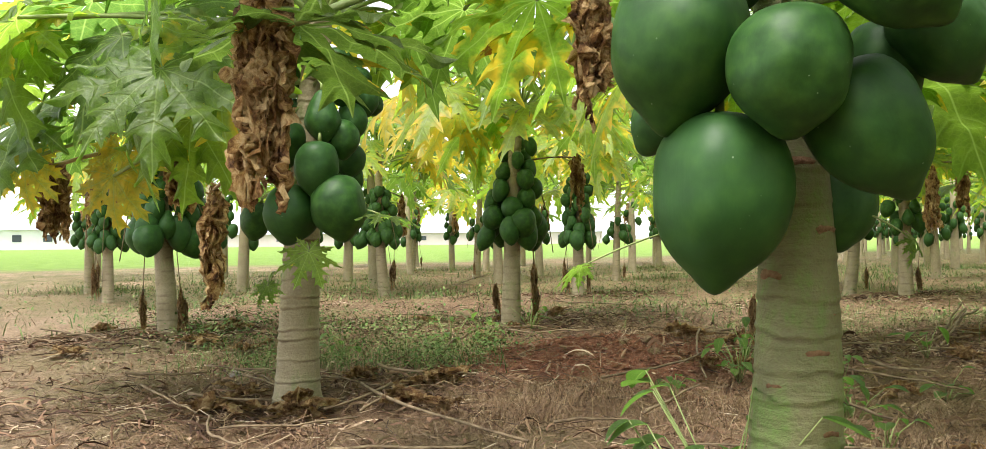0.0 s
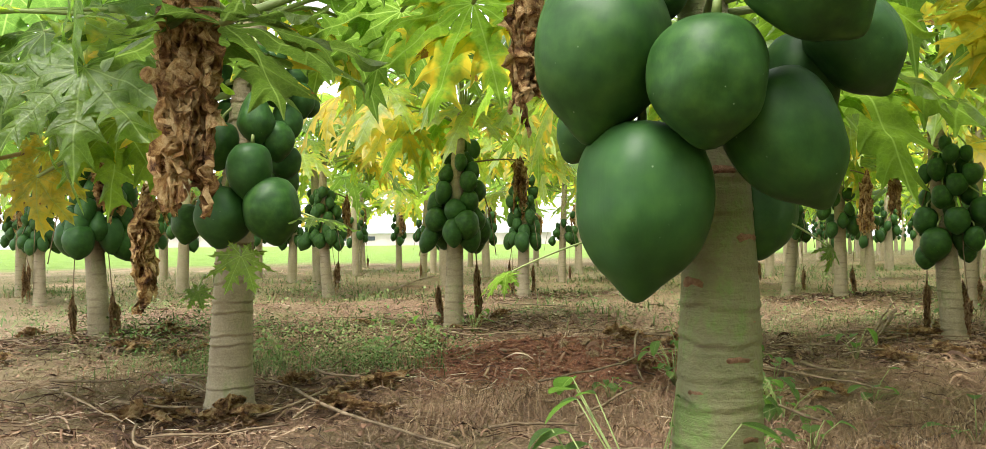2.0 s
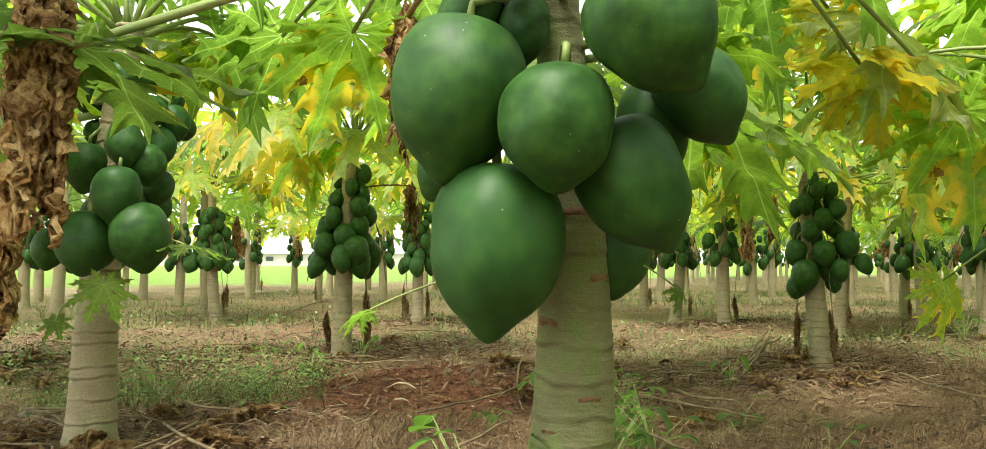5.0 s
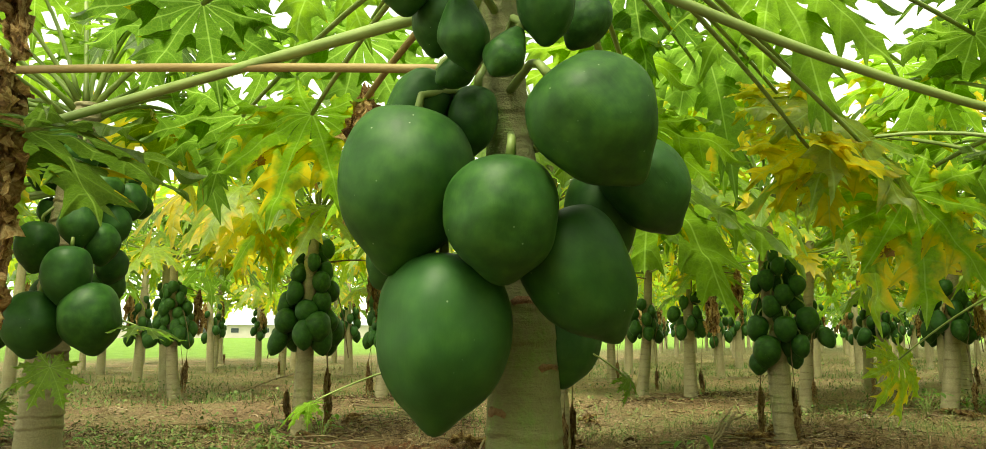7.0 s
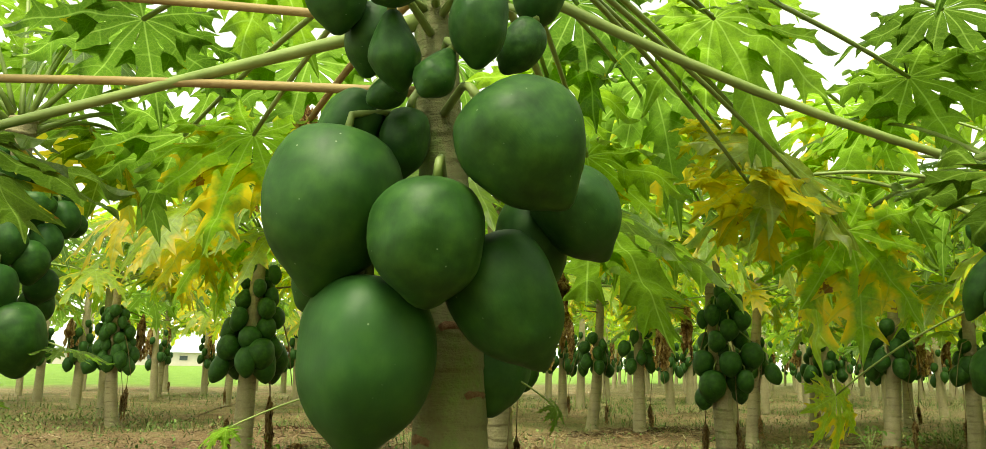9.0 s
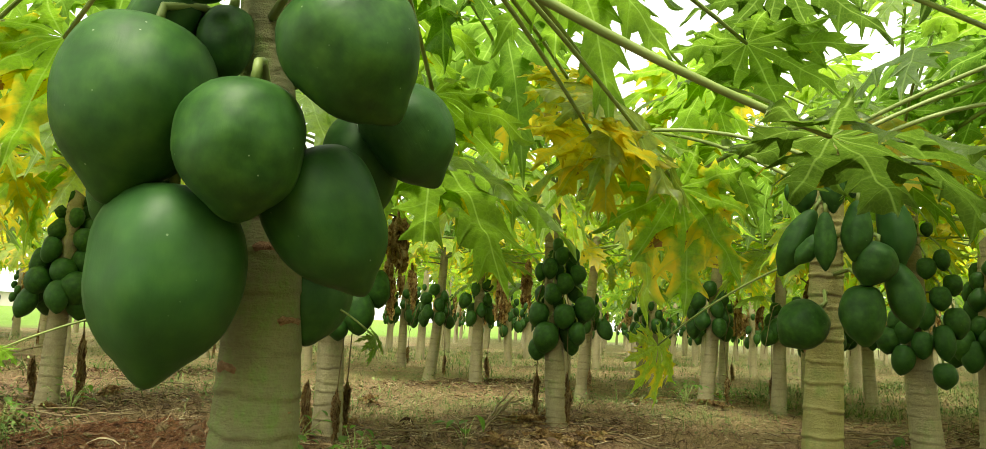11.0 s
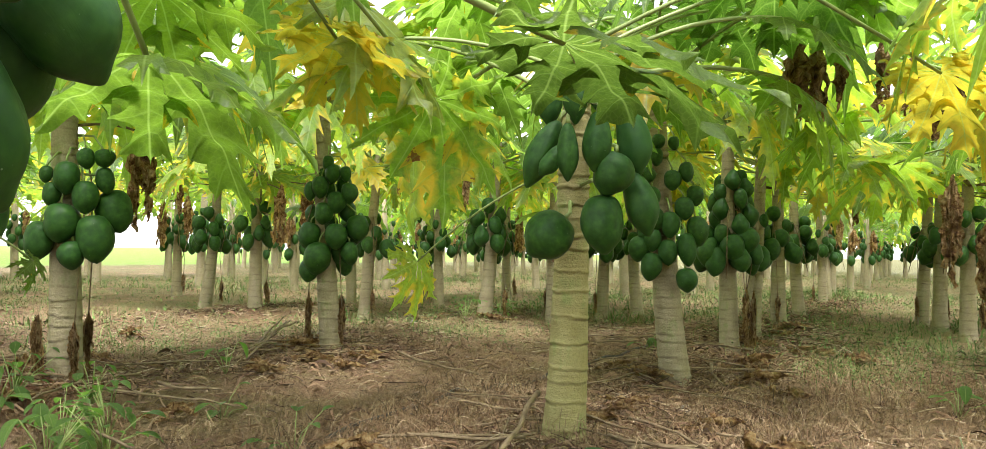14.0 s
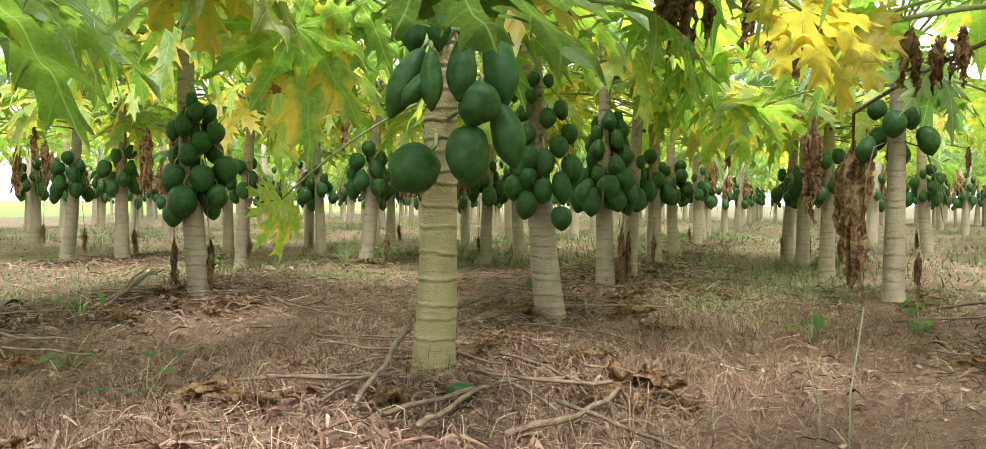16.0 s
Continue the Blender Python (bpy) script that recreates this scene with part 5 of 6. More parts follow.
# far rows, seen small; the same forms also stand unseen behind the camera
def far_form(seed):
    rnd = random.Random(seed)
    tree = tagged(new("papaya_tree"), "distant papaya tree with pale trunk and dark green fruit", "papaya tree", "orchard trees")
    lean = rnd.uniform(-0.1, 0.1)
    V, F = tube([(lean * t, 0, -0.15 + 1.7 * t) for t in (0, 0.1, 0.5, 1)], [0.085, 0.07, 0.06, 0.04], 10)
    part("trunk", mesh_of("trunk", V, F, BARK), tree)
    pieces = []
    many = (5, 13, 8, 15)[seed]
    for i in range(many):
        a, f = i * 2.4, i / (many - 1)
        ln = 0.2 - 0.09 * f
        V, F = fruit_shape("oval", i, 8, 6)
        m = fruit_matrix((0.1 * math.cos(a), 0.1 * math.sin(a), 0.68 + 0.5 * f), (0.2 * math.cos(a), 0.2 * math.sin(a), -1), ln)
        pieces.append(([m @ v for v in V], F, 0))
    V, F, S = joined(pieces)
    tagged(part("fruit", mesh_of("fruit", V, F, FRUIT), tree), kind="stuff")
    for n, (mat, cnt) in enumerate(((LEAF, 7), (LEAF_TURNING, 7), (LEAF_YELLOW, 1))):
        V, F, R, S = [], [], [], []
        for i in range(cnt):
            a, f = rnd.uniform(0, 6.28), rnd.random()
            e = radians(3 + 62 * f ** 1.3)
            base = Vector((lean, 0, 1.22 + 0.38 * f))
            j = base + Vector((math.cos(a) * math.cos(e), math.sin(a) * math.cos(e), math.sin(e))) * rnd.uniform(0.6, 1.05)
            v, q, r, s = leaf_blade(seed * 50 + n * 10 + i, stations=13, across=1, droop=0.7, lobes=7)
            m = leaf_pose(j, j - base, rnd.uniform(0.4, 0.54), rnd.uniform(0, 28), rnd.uniform(-20, 20))
            o = len(V)
            V += [m @ p for p in v]
            F += [tuple(k + o for k in w) for w in q]
            R += r
            S += s
            tv, tq = tube(curve_points(base, j, 0.04, 4), [0.01] * 4, 4, False)
            o = len(V)
            V += tv
            F += [tuple(k + o for k in w) for w in tq]
            R += [0.0] * len(tv)
            S += [0.0] * len(tv)
        tagged(part("foliage", mesh_of("foliage", V, F, mat, True, None, {"rib": R, "side": S}), tree), kind="stuff")
    v = dried_leaf(seed, 0.5, 0.15, 5, 10)
    part("dried_leaf", mesh_of("dried_leaf", *v, DRY), tree, pose(0.14, 0.05, 1.15))
    return tree


FAR = [far_form(s) for s in range(4)]
far_used, far_rnd = set(), random.Random(8)
for row in range(-5, 14):
    for col in range(-16, 26):
        x = 0.425 + 0.92 * 1.75 * col - 0.39 * 2.25 * row + far_rnd.uniform(-0.25, 0.25)
        y = 1.2 + 0.39 * 1.75 * col + 0.92 * 2.25 * row + far_rnd.uniform(-0.25, 0.25)
        d, az = math.hypot(x, y), math.degrees(math.atan2(x, y))
        form, turn = far_rnd.randrange(4), far_rnd.uniform(0, 360)
        # rows out of view behind the camera, added to block low sky light
        unseen_rows = -0.39 * (x - 0.425) + 0.92 * (y - 1.2) < -3.3 and d < 16 and row < -1
        if not unseen_rows and (d < 8.5 or d > (21 if az < 22 else 41) or az < -27 or az > 88) or (az < -14 and d > 17) or min((x - a) ** 2 + (y - b) ** 2 for a, b in TREES) < 1.0:
            continue
        m = pose(x, y, -0.02, 0, 0, turn) @ Matrix.Scale(far_rnd.uniform(0.92, 1.1), 4)
        TREES.append((x, y))
        if form not in far_used:
            far_used.add(form)
            FAR[form].matrix_basis = m
        else:
            copy_thing(FAR[form], m)
# trees across the far end of the lane
for k in range(14):
    u, v = (27.0, 30.0)[k % 2] + far_rnd.uniform(-0.6, 0.6), -7.6 + 0.62 * k
    x, y = 0.425 + 0.92 * u - 0.39 * v, 1.2 + 0.39 * u + 0.92 * v
    if min((x - a) ** 2 + (y - b) ** 2 for a, b in TREES) > 0.5:
        TREES.append((x, y))
        copy_thing(FAR[(1, 3)[k % 2]], pose(x, y, -0.02, 0, 0, far_rnd.uniform(0, 360)) @ Matrix.Scale(far_rnd.uniform(0.85, 1.0), 4))


# ---- distance ----
def box(x0, x1, y0, y1, z0, z1):
    V = [(x, y, z) for z in (z0, z1) for y in (y0, y1) for x in (x0, x1)]
    return V, [(0, 2, 3, 1), (4, 5, 7, 6), (0, 1, 5, 4), (2, 6, 7, 3), (0, 4, 6, 2), (1, 3, 7, 5)]


def far_building(x, y, yaw, w, d, h, wall_mat, windows):
    b = tagged(new("far_building"), "low pale building beyond the grass field", "building")
    b.matrix_basis = pose(x, y, 0, 0, 0, yaw)
    part("wall", mesh_of("wall", *box(-w / 2, w / 2, 0, d, -0.1, h), wall_mat, False), b)
    V = [(-w / 2 - 0.3, -0.4, h), (w / 2 + 0.3, -0.4, h), (w / 2 + 0.3, d + 0.4, h), (-w / 2 - 0.3, d + 0.4, h), (-w / 2 - 0.3, d / 2, h + 0.9), (w / 2 + 0.3, d / 2, h + 0.9)]
    part("roof", mesh_of("roof", V, [(0, 1, 5, 4), (2, 3, 4, 5), (0, 4, 3), (1, 2, 5), (0, 3, 2, 1)], ROOF, False), b)
    for i in range(windows):
        cx = -w / 2 + w * (i + 0.5) / windows
        part("window", mesh_of("window", *box(cx - 0.5, cx + 0.5, -0.05, 0.05, h * 0.4, h * 0.75), GLASS_DARK, False), b)
    return b


far_building(-64, 98, 30, 30, 8, 2.4, WALL, 9)
far_building(-14, 118, 5, 60, 8, 1.7, PINK, 15)


# ---- litter and weeds ----
def on_ground(x, y, lift=0.0):
    return Vector((x, y, ground_height(x, y) + lift))


def stick(a, b, r, bend=0.0, lift=0.026, name="dead_leaf_stalk"):
    """A dead leaf stalk lying on the ground from a to b (a third value lifts an end)."""
    pts = []
    side = Vector((b[1] - a[1], a[0] - b[0], 0)) * bend
    for i in range(8):
        t = i / 7
        p = Vector((a[0] + (b[0] - a[0]) * t, a[1] + (b[1] - a[1]) * t, 0)) + side * (4 * t * (1 - t))
        up = (a[2] if len(a) > 2 else 0) * (1 - t) + (b[2] if len(b) > 2 else 0) * t
        pts.append(on_ground(p.x, p.y, lift + 0.03 + up))
    z0, z1 = pts[0].z, pts[-1].z
    for i, p in enumerate(pts):
        flat = z0 + (z1 - z0) * i / 7
        p.z = max(p.z * 0.35 + flat * 0.65, ground_height(p.x, p.y) + r * 0.7 + 0.012)
    for i, p in enumerate(pts):
        p += noise.noise_vector(p * 9.0) * (r * 1.6)
    mid = pts[3].copy()
    me = mesh_of(name, *tube([p - mid for p in pts], [r * (1.05 - 0.05 * i + 0.22 * noise.noise(p * 14.0)) for i, p in enumerate(pts)], 7), STICK)
    ob = tagged(new(name, me), "dry tan leaf stalk lying on the soil", "dead stalk", "fallen stalks")
    ob.location = mid
    return ob


def heap(x, y, seed, size):
    """A crumpled dead leaf lying on the ground, its lobes curled every way."""
    rnd = random.Random(seed)
    V, F = [], []
    for s in range(7):
        v, f = dried_leaf(seed * 11 + s, 0.26, 0.15, 1, 16, 7)
        m = Matrix.Rotation(s * 0.9 + rnd.uniform(-0.4, 0.4), 4, "Z") @ Matrix.Rotation(rnd.uniform(1.25, 1.75), 4, "X") @ Matrix.Rotation(rnd.uniform(0, 6.28), 4, "Z")
        o = len(V)
        V += [m @ p for p in v]
        F += [tuple(i + o for i in q) for q in f]
    low = min(p.z for p in V)
    V = [Vector((p.x, p.y, max(0.0, (p.z - low * 0.45) * 0.8))) + Vector((0, 0, 0.004 * noise.noise(p * 40))) for p in V]
    ob = tagged(new("fallen_leaf", mesh_of("fallen_leaf", V, F, DRY_FALLEN)), "brown curled dead papaya leaf on the soil", "dead leaf", "fallen leaves")
    ob.matrix_basis = Matrix.Translation(on_ground(x, y, 0.018)) @ Matrix.Rotation(rnd.uniform(0, 6.28), 4, "Z") @ Matrix.Scale(size, 4)
    return ob


rl = random.Random(21)
stick((2.26, 1.87, 0.10), (1.79, 1.53, 0.00), 0.0090, 0.00)
stick((1.70, 2.09), (2.09, 1.69, 0.00), 0.0060, 0.01)
stick((1.80, 1.43), (2.26, 1.47, 0.00), 0.0075, 0.03)
stick((2.26, 1.47), (2.53, 1.39, 0.00), 0.0065, 0.00)
stick((1.76, 1.27), (2.22, 1.45, 0.00), 0.0080, -0.03)
stick((1.98, 1.19), (2.51, 1.21, 0.00), 0.0095, 0.10)
stick((2.25, 1.24), (2.20, 0.82, 0.00), 0.0065, -0.02)
stick((2.43, 1.81), (2.45, 1.62, 0.00), 0.0050, 0.00)
stick((2.21, 2.30), (2.33, 1.97, 0.00), 0.0050, 0.02)
stick((4.44, 1.05), (4.70, 0.74, 0.00), 0.0080, 0.02)
stick((4.87, 0.98), (4.83, 0.76, 0.03), 0.0100, 0.00)
stick((2.27, 4.15), (3.11, 5.44, 0.06), 0.0090, 0.00)
stick((1.49, 3.28), (1.64, 3.02, 0.00), 0.0070, 0.02)
stick((2.93, 3.74), (2.86, 2.93, 0.00), 0.0075, 0.03)
stick((2.33, 4.27), (2.94, 5.17, 0.10), 0.0075, 0.00)
stick((-0.62, 3.04), (-0.01, 2.01, 0.00), 0.0060, 0.03)
stick((-1.23, 2.85), (-0.92, 2.84, 0.00), 0.0060, 0.00)
stick((-1.00, 2.51), (-0.53, 2.41, 0.00), 0.0045, 0.04)
stick((-0.56, 2.08), (-0.15, 2.02, 0.00), 0.0053, 0.00)
stick((0.08, 2.24), (0.36, 2.31, 0.00), 0.0045, 0.00)
stick((0.31, 2.95), (0.81, 3.28, 0.02), 0.0053, 0.05)
stick((0.40, 2.55), (0.64, 2.77, 0.03), 0.0053, 0.00)
stick((2.07, 3.92), (2.94, 4.99, 0.08), 0.0075, 0.00)
stick((-0.67, 9.31), (-0.16, 11.72, 0.08), 0.0090, 0.00)
stick((0.45, 7.27), (0.95, 6.40, 0.00), 0.0067, 0.00)
stick((-1.45, 2.96), (-1.11, 2.61, 0.00), 0.0045, 0.00)
stick((-0.38, 4.28), (-0.19, 4.81, 0.05), 0.0075, 0.00)
stick((-1.62, 3.21), (-1.30, 3.27, 0.00), 0.0060, 0.05)
stick((2.02, 1.67), (1.74, 1.86, 0.00), 0.0060, 0.00)
stick((2.06, 3.78), (2.85, 4.94, 0.08), 0.0067, 0.00)
stick((1.09, 2.98), (1.13, 2.32, 0.00), 0.0060, 0.00)

for tx, ty in TREES[:26]:
    if math.hypot(tx, ty) > 7.5:
        continue
    for i in range(9):
        a, r = rl.uniform(0, 6.28), rl.uniform(0.12, 0.6)
        x, y, th, ln = tx + r * math.cos(a), ty + r * math.sin(a), rl.uniform(0, 6.28), rl.uniform(0.25, 0.75)
        stick((x, y), (x + ln * math.cos(th), y + ln * math.sin(th)), rl.uniform(0.003, 0.0065), rl.uniform(-0.12, 0.12))
    for i in range(5):
        a, r = rl.uniform(0, 6.28), rl.uniform(0.15, 0.75)
        heap(tx + r * math.cos(a), ty + r * math.sin(a), 60 + rl.randrange(40), rl.uniform(0.4, 0.8))

# curled leaves in heaps among the stalks
heap(2.62, 1.22, 70, 0.8)
heap(2.46, 1.26, 71, 0.55)
heap(2.6, 1.07, 72, 0.5)
heap(4.04, 2.19, 73, 0.6)
heap(2.91, 2.02, 74, 0.55)
heap(4.98, 1.09, 75, 0.8)
heap(2.09, 3.61, 76, 0.6)
heap(1.58, 1.88, 77, 0.55)
heap(2.16, 5.97, 78, 0.7)
heap(1.42, 2.94, 79, 0.55)
heap(-0.43, 2.86, 80, 0.7)
heap(-0.66, 3.27, 81, 0.6)
heap(-1.46, 4.37, 82, 0.6)
heap(-0.28, 2.64, 83, 0.5)
heap(-2.67, 5.23, 84, 0.6)
heap(2.54, 3.67, 85, 0.5)


def blades(name, label, mat, count, spots, height, width, seed, category, flat=(0.1, 1.4)):
    """Many thin blades of grass in tufts round the spots (x, y, spread)."""
    rnd = random.Random(seed)
    V, F = [], []
    for _ in range(count):
        sx, sy, sp = spots[rnd.randrange(len(spots))]
        x, y = rnd.gauss(sx, sp), rnd.gauss(sy, sp)
        if flat[0] > 1.0 and rnd.random() < 0.55:
            x, y = rnd.uniform(-2.6, 6.5), rnd.uniform(0.4, 7.0)
        if any((x - a) ** 2 + (y - b) ** 2 < 0.02 for a, b in TREES[:12]):
            continue
        if flat[0] > 0.4 and (math.hypot((x - 0.5) / 0.75, (y - 4.0) / 0.95) < 1 or (x < -1.3 and y < 4.6 and rnd.random() < 0.75)):
            continue
        h, a, lean = rnd.uniform(*height), rnd.uniform(0, 6.28), rnd.uniform(*flat)
        g = ground_height(x, y) - 0.004
        w = rnd.uniform(*width)
        d = Vector((math.cos(a), math.sin(a), 0))
        s = Vector((-d.y, d.x, 0)) * w
        p0 = Vector((x, y, g))
        k = math.cos(min(1.5, lean))
        p1 = p0 + Vector((0, 0, 0.004 + h * 0.55 * k)) + d * (h * 0.55 * math.sin(min(1.5, lean)))
        p2 = p1 + Vector((0, 0, h * 0.45 * (k - 0.35 * min(lean, 1.0)))) + d * (h * 0.45)
        p2.z = max(p2.z, g + 0.003)
        o = len(V)
        V += [p0 - s, p0 + s, p1 + s * 0.7, p1 - s * 0.7, p2]
        F += [(o, o + 1, o + 2, o + 3), (o + 3, o + 2, o + 4)]
    return tagged(new(name, mesh_of(name, V, F, mat, False)), label, category, kind="stuff")


rg = random.Random(31)
dry_spots = [(rg.uniform(-3, 7.0), rg.uniform(0.3, 8.0), rg.uniform(0.06, 0.4)) for _ in range(480)]
blades("dry_grass", "matted dry straw-coloured grass over the soil", STRAW, 105000, dry_spots, (0.03, 0.13), (0.0005, 0.0012), 3, "dry grass", (1.1, 1.5))


def flakes(count, seed):
    """Crumbs of dead leaf strewn over the soil, each a small curled piece."""
    rnd = random.Random(seed)
    V, F = [], []
    for _ in range(count):
        x, y = rnd.uniform(-3.2, 6.5), rnd.uniform(0.0, 8.0)
        if rnd.random() < 0.6:
            tx, ty = TREES[rnd.randrange(14)]
            x, y = rnd.gauss(tx, 0.5), rnd.gauss(ty, 0.45)
        z = ground_height(x, y)
        s, a, c = rnd.uniform(0.004, 0.016), rnd.uniform(0, 6.28), rnd.uniform(0.1, 0.6)
        d, e = Vector((math.cos(a), math.sin(a), rnd.uniform(-0.3, 0.3))) * s, Vector((-math.sin(a), math.cos(a), rnd.uniform(-0.3, 0.3))) * (s * rnd.uniform(0.3, 0.7))
        p = Vector((x, y, z + s * 0.3))
        o = len(V)
        up = Vector((0, 0, s * c))
        V += [p - d - e, p - d * 0.9 + e + up * 0.5, p - e * 0.8 - up * 0.3, p + e * 1.1 + up * 0.2, p + d - e * 0.7 + up, p + d * 1.1 + e * 0.6 + up * 0.4]
        F += [(o, o + 2, o + 3, o + 1), (o + 2, o + 4, o + 5, o + 3)]
    return tagged(new("leaf_litter", mesh_of("leaf_litter", V, F, CRUMB, False)), "crumbled brown dead leaves strewn over soil", "leaf litter", kind="stuff")


flakes(18000, 6)


def crumbs(count, seed):
    """Small lumps of earth, too many to count."""
    rnd = random.Random(seed)
    V, F = [], []
    for _ in range(count):
        x, y = (rnd.gauss(0.42, 0.42), rnd.gauss(4.0, 0.6)) if rnd.random() < 0.25 else (rnd.uniform(-2.8, 5.5), rnd.uniform(0.0, 6.0))
        r = rnd.uniform(0.003, 0.013) * (1.5 if rnd.random() < 0.08 else 1)
        c = Vector((x, y, ground_height(x, y) + r * 0.3))
        o = len(V)
        ring = [Vector((math.cos(a) * r * rnd.uniform(0.7, 1.2), math.sin(a) * r * rnd.uniform(0.7, 1.2), rnd.uniform(-0.2, 0.2) * r)) for a in (0, 1.05, 2.1, 3.14, 4.2, 5.2)]
        V += [c + Vector((0, 0, r * 0.75)), c - Vector((0, 0, r * 0.6))] + [c + q for q in ring]
        for k in range(6):
            F += [(o, o + 2 + k, o + 2 + (k + 1) % 6), (o + 1, o + 2 + (k + 1) % 6, o + 2 + k)]
    return tagged(new("soil_crumbs", mesh_of("soil_crumbs", V, F, SOIL, False)), "small loose crumbs of reddish brown soil", "soil crumbs", kind="stuff")


crumbs(16000, 9)
tuft_spots = [(2.3, 2.25, 0.16), (2.5, 2.4, 0.14), (1.75, 2.2, 0.15), (2.0, 2.5, 0.2), (2.9, 1.9, 0.2), (3.2, 1.7, 0.2), (2.75, 1.5, 0.15), (3.5, 1.6, 0.25), (1.2, 1.75, 0.15), (1.0, 2.0, 0.15), (3.0, 2.6, 0.2), (0.0, 2.6, 0.15), (0.9, 3.9, 0.2), (0.3, 2.9, 0.15), (1.6, 4.4, 0.25), (0.75, 2.6, 0.15), (3.9, 1.9, 0.2), (4.2, 1.4, 0.3)]
blades("dry_tufts", "reddish brown tufts of dead standing grass", STRAW, 22000, tuft_spots, (0.04, 0.13), (0.0005, 0.0011), 23, "dry grass", (0.35, 1.4))
far_spots = [(rg.uniform(-6, 14), rg.uniform(5.5, 17.0), rg.uniform(0.2, 0.9)) for _ in range(260)] + [(rg.uniform(6, 14), rg.uniform(0.5, 8.0), rg.uniform(0.2, 0.9)) for _ in range(120)] + [(rg.uniform(12, 28), rg.uniform(3.0, 18.0), rg.uniform(0.4, 1.3)) for _ in range(140)]
blades("dry_grass", "dry grass between the farther tree rows", STRAW, 34000, far_spots, (0.06, 0.22), (0.0015, 0.004), 13, "dry grass", (0.9, 1.5))
blades("green_grass", "green weeds between the farther tree rows", GRASS, 22000, far_spots[::3], (0.05, 0.16), (0.002, 0.006), 14, "grass")
green_spots = [(-1.3, 4.1, 0.28), (-0.35, 3.6, 0.16), (-0.45, 4.4, 0.25), (-1.0, 3.9, 0.2), (-0.55, 5.3, 0.3), (3.3, 5.6, 0.35), (4.2, 4.6, 0.35), (2.2, 6.0, 0.5), (5.5, 2.3, 0.4), (4.6, 2.0, 0.25), (6.5, 3.0, 0.6), (1.9, 5.0, 0.35), (0.9, 6.5, 0.6), (4.8, 7.0, 0.8), (6.5, 5.5, 0.9), (-2.5, 7.5, 0.8), (2.0, 8.5, 1.0), (6.0, 1.6, 0.5), (7.5, 4.2, 0.9), (9.0, 6.5, 1.4)]


def weed_patch(count, spots, seed, size, height, label):
    """A tangle of small-leaved weeds: many little leaves over the ground round the spots."""
    rnd = random.Random(seed)
    V, F = [], []
    for _ in range(count):
        sx, sy, sp = spots[rnd.randrange(len(spots))]
        x, y = rnd.gauss(sx, sp), rnd.gauss(sy, sp)
        clump = 0.5 + noise.noise(Vector((x * 5, y * 5, seed)))
        if clump < 0.3 or any((x - a) ** 2 + (y - b) ** 2 < 0.012 for a, b in TREES[:14]):
            continue
        p = Vector((x, y, ground_height(x, y) + rnd.uniform(0.01, 1.0) * height * clump))
        s, a, b = rnd.uniform(*size), rnd.uniform(0, 6.28), rnd.uniform(-0.7, 0.9)
        d = Vector((math.cos(a) * math.cos(b), math.sin(a) * math.cos(b), math.sin(b))) * s
        e = Vector((-math.sin(a), math.cos(a), rnd.uniform(-0.4, 0.4))) * (s * 0.27)
        o = len(V)
        V += [p, p + d * 0.5 + e, p + d, p + d * 0.5 - e, p + d * 0.52 - Vector((0, 0, s * 0.10))]
        F += [(o, o + 4, o + 1), (o + 1, o + 4, o + 2), (o, o + 3, o + 4), (o + 3, o + 2, o + 4)]
    return tagged(new("weed_patch", mesh_of("weed_patch", V, F, GRASS, True)), label, "weeds", kind="stuff")


weed_patch(26000, green_spots, 61, (0.008, 0.022), 0.16, "tangled patches of small-leaved green weeds")
weed_patch(9000, [(-2.6, 8.0, 0.5), (-1.8, 5.7, 0.35), (-1.0, 4.7, 0.28), (-2.8, 6.3, 0.4), (-1.9, 8.7, 0.6), (-4.3, 9.2, 0.6), (-0.3, 4.3, 0.2), (-1.7, 4.7, 0.25)], 63, (0.012, 0.034), 0.22, "low green weeds among the trees by the field")
weed_patch(26000, far_spots[::2], 62, (0.018, 0.045), 0.18, "green weeds between the farther tree rows")


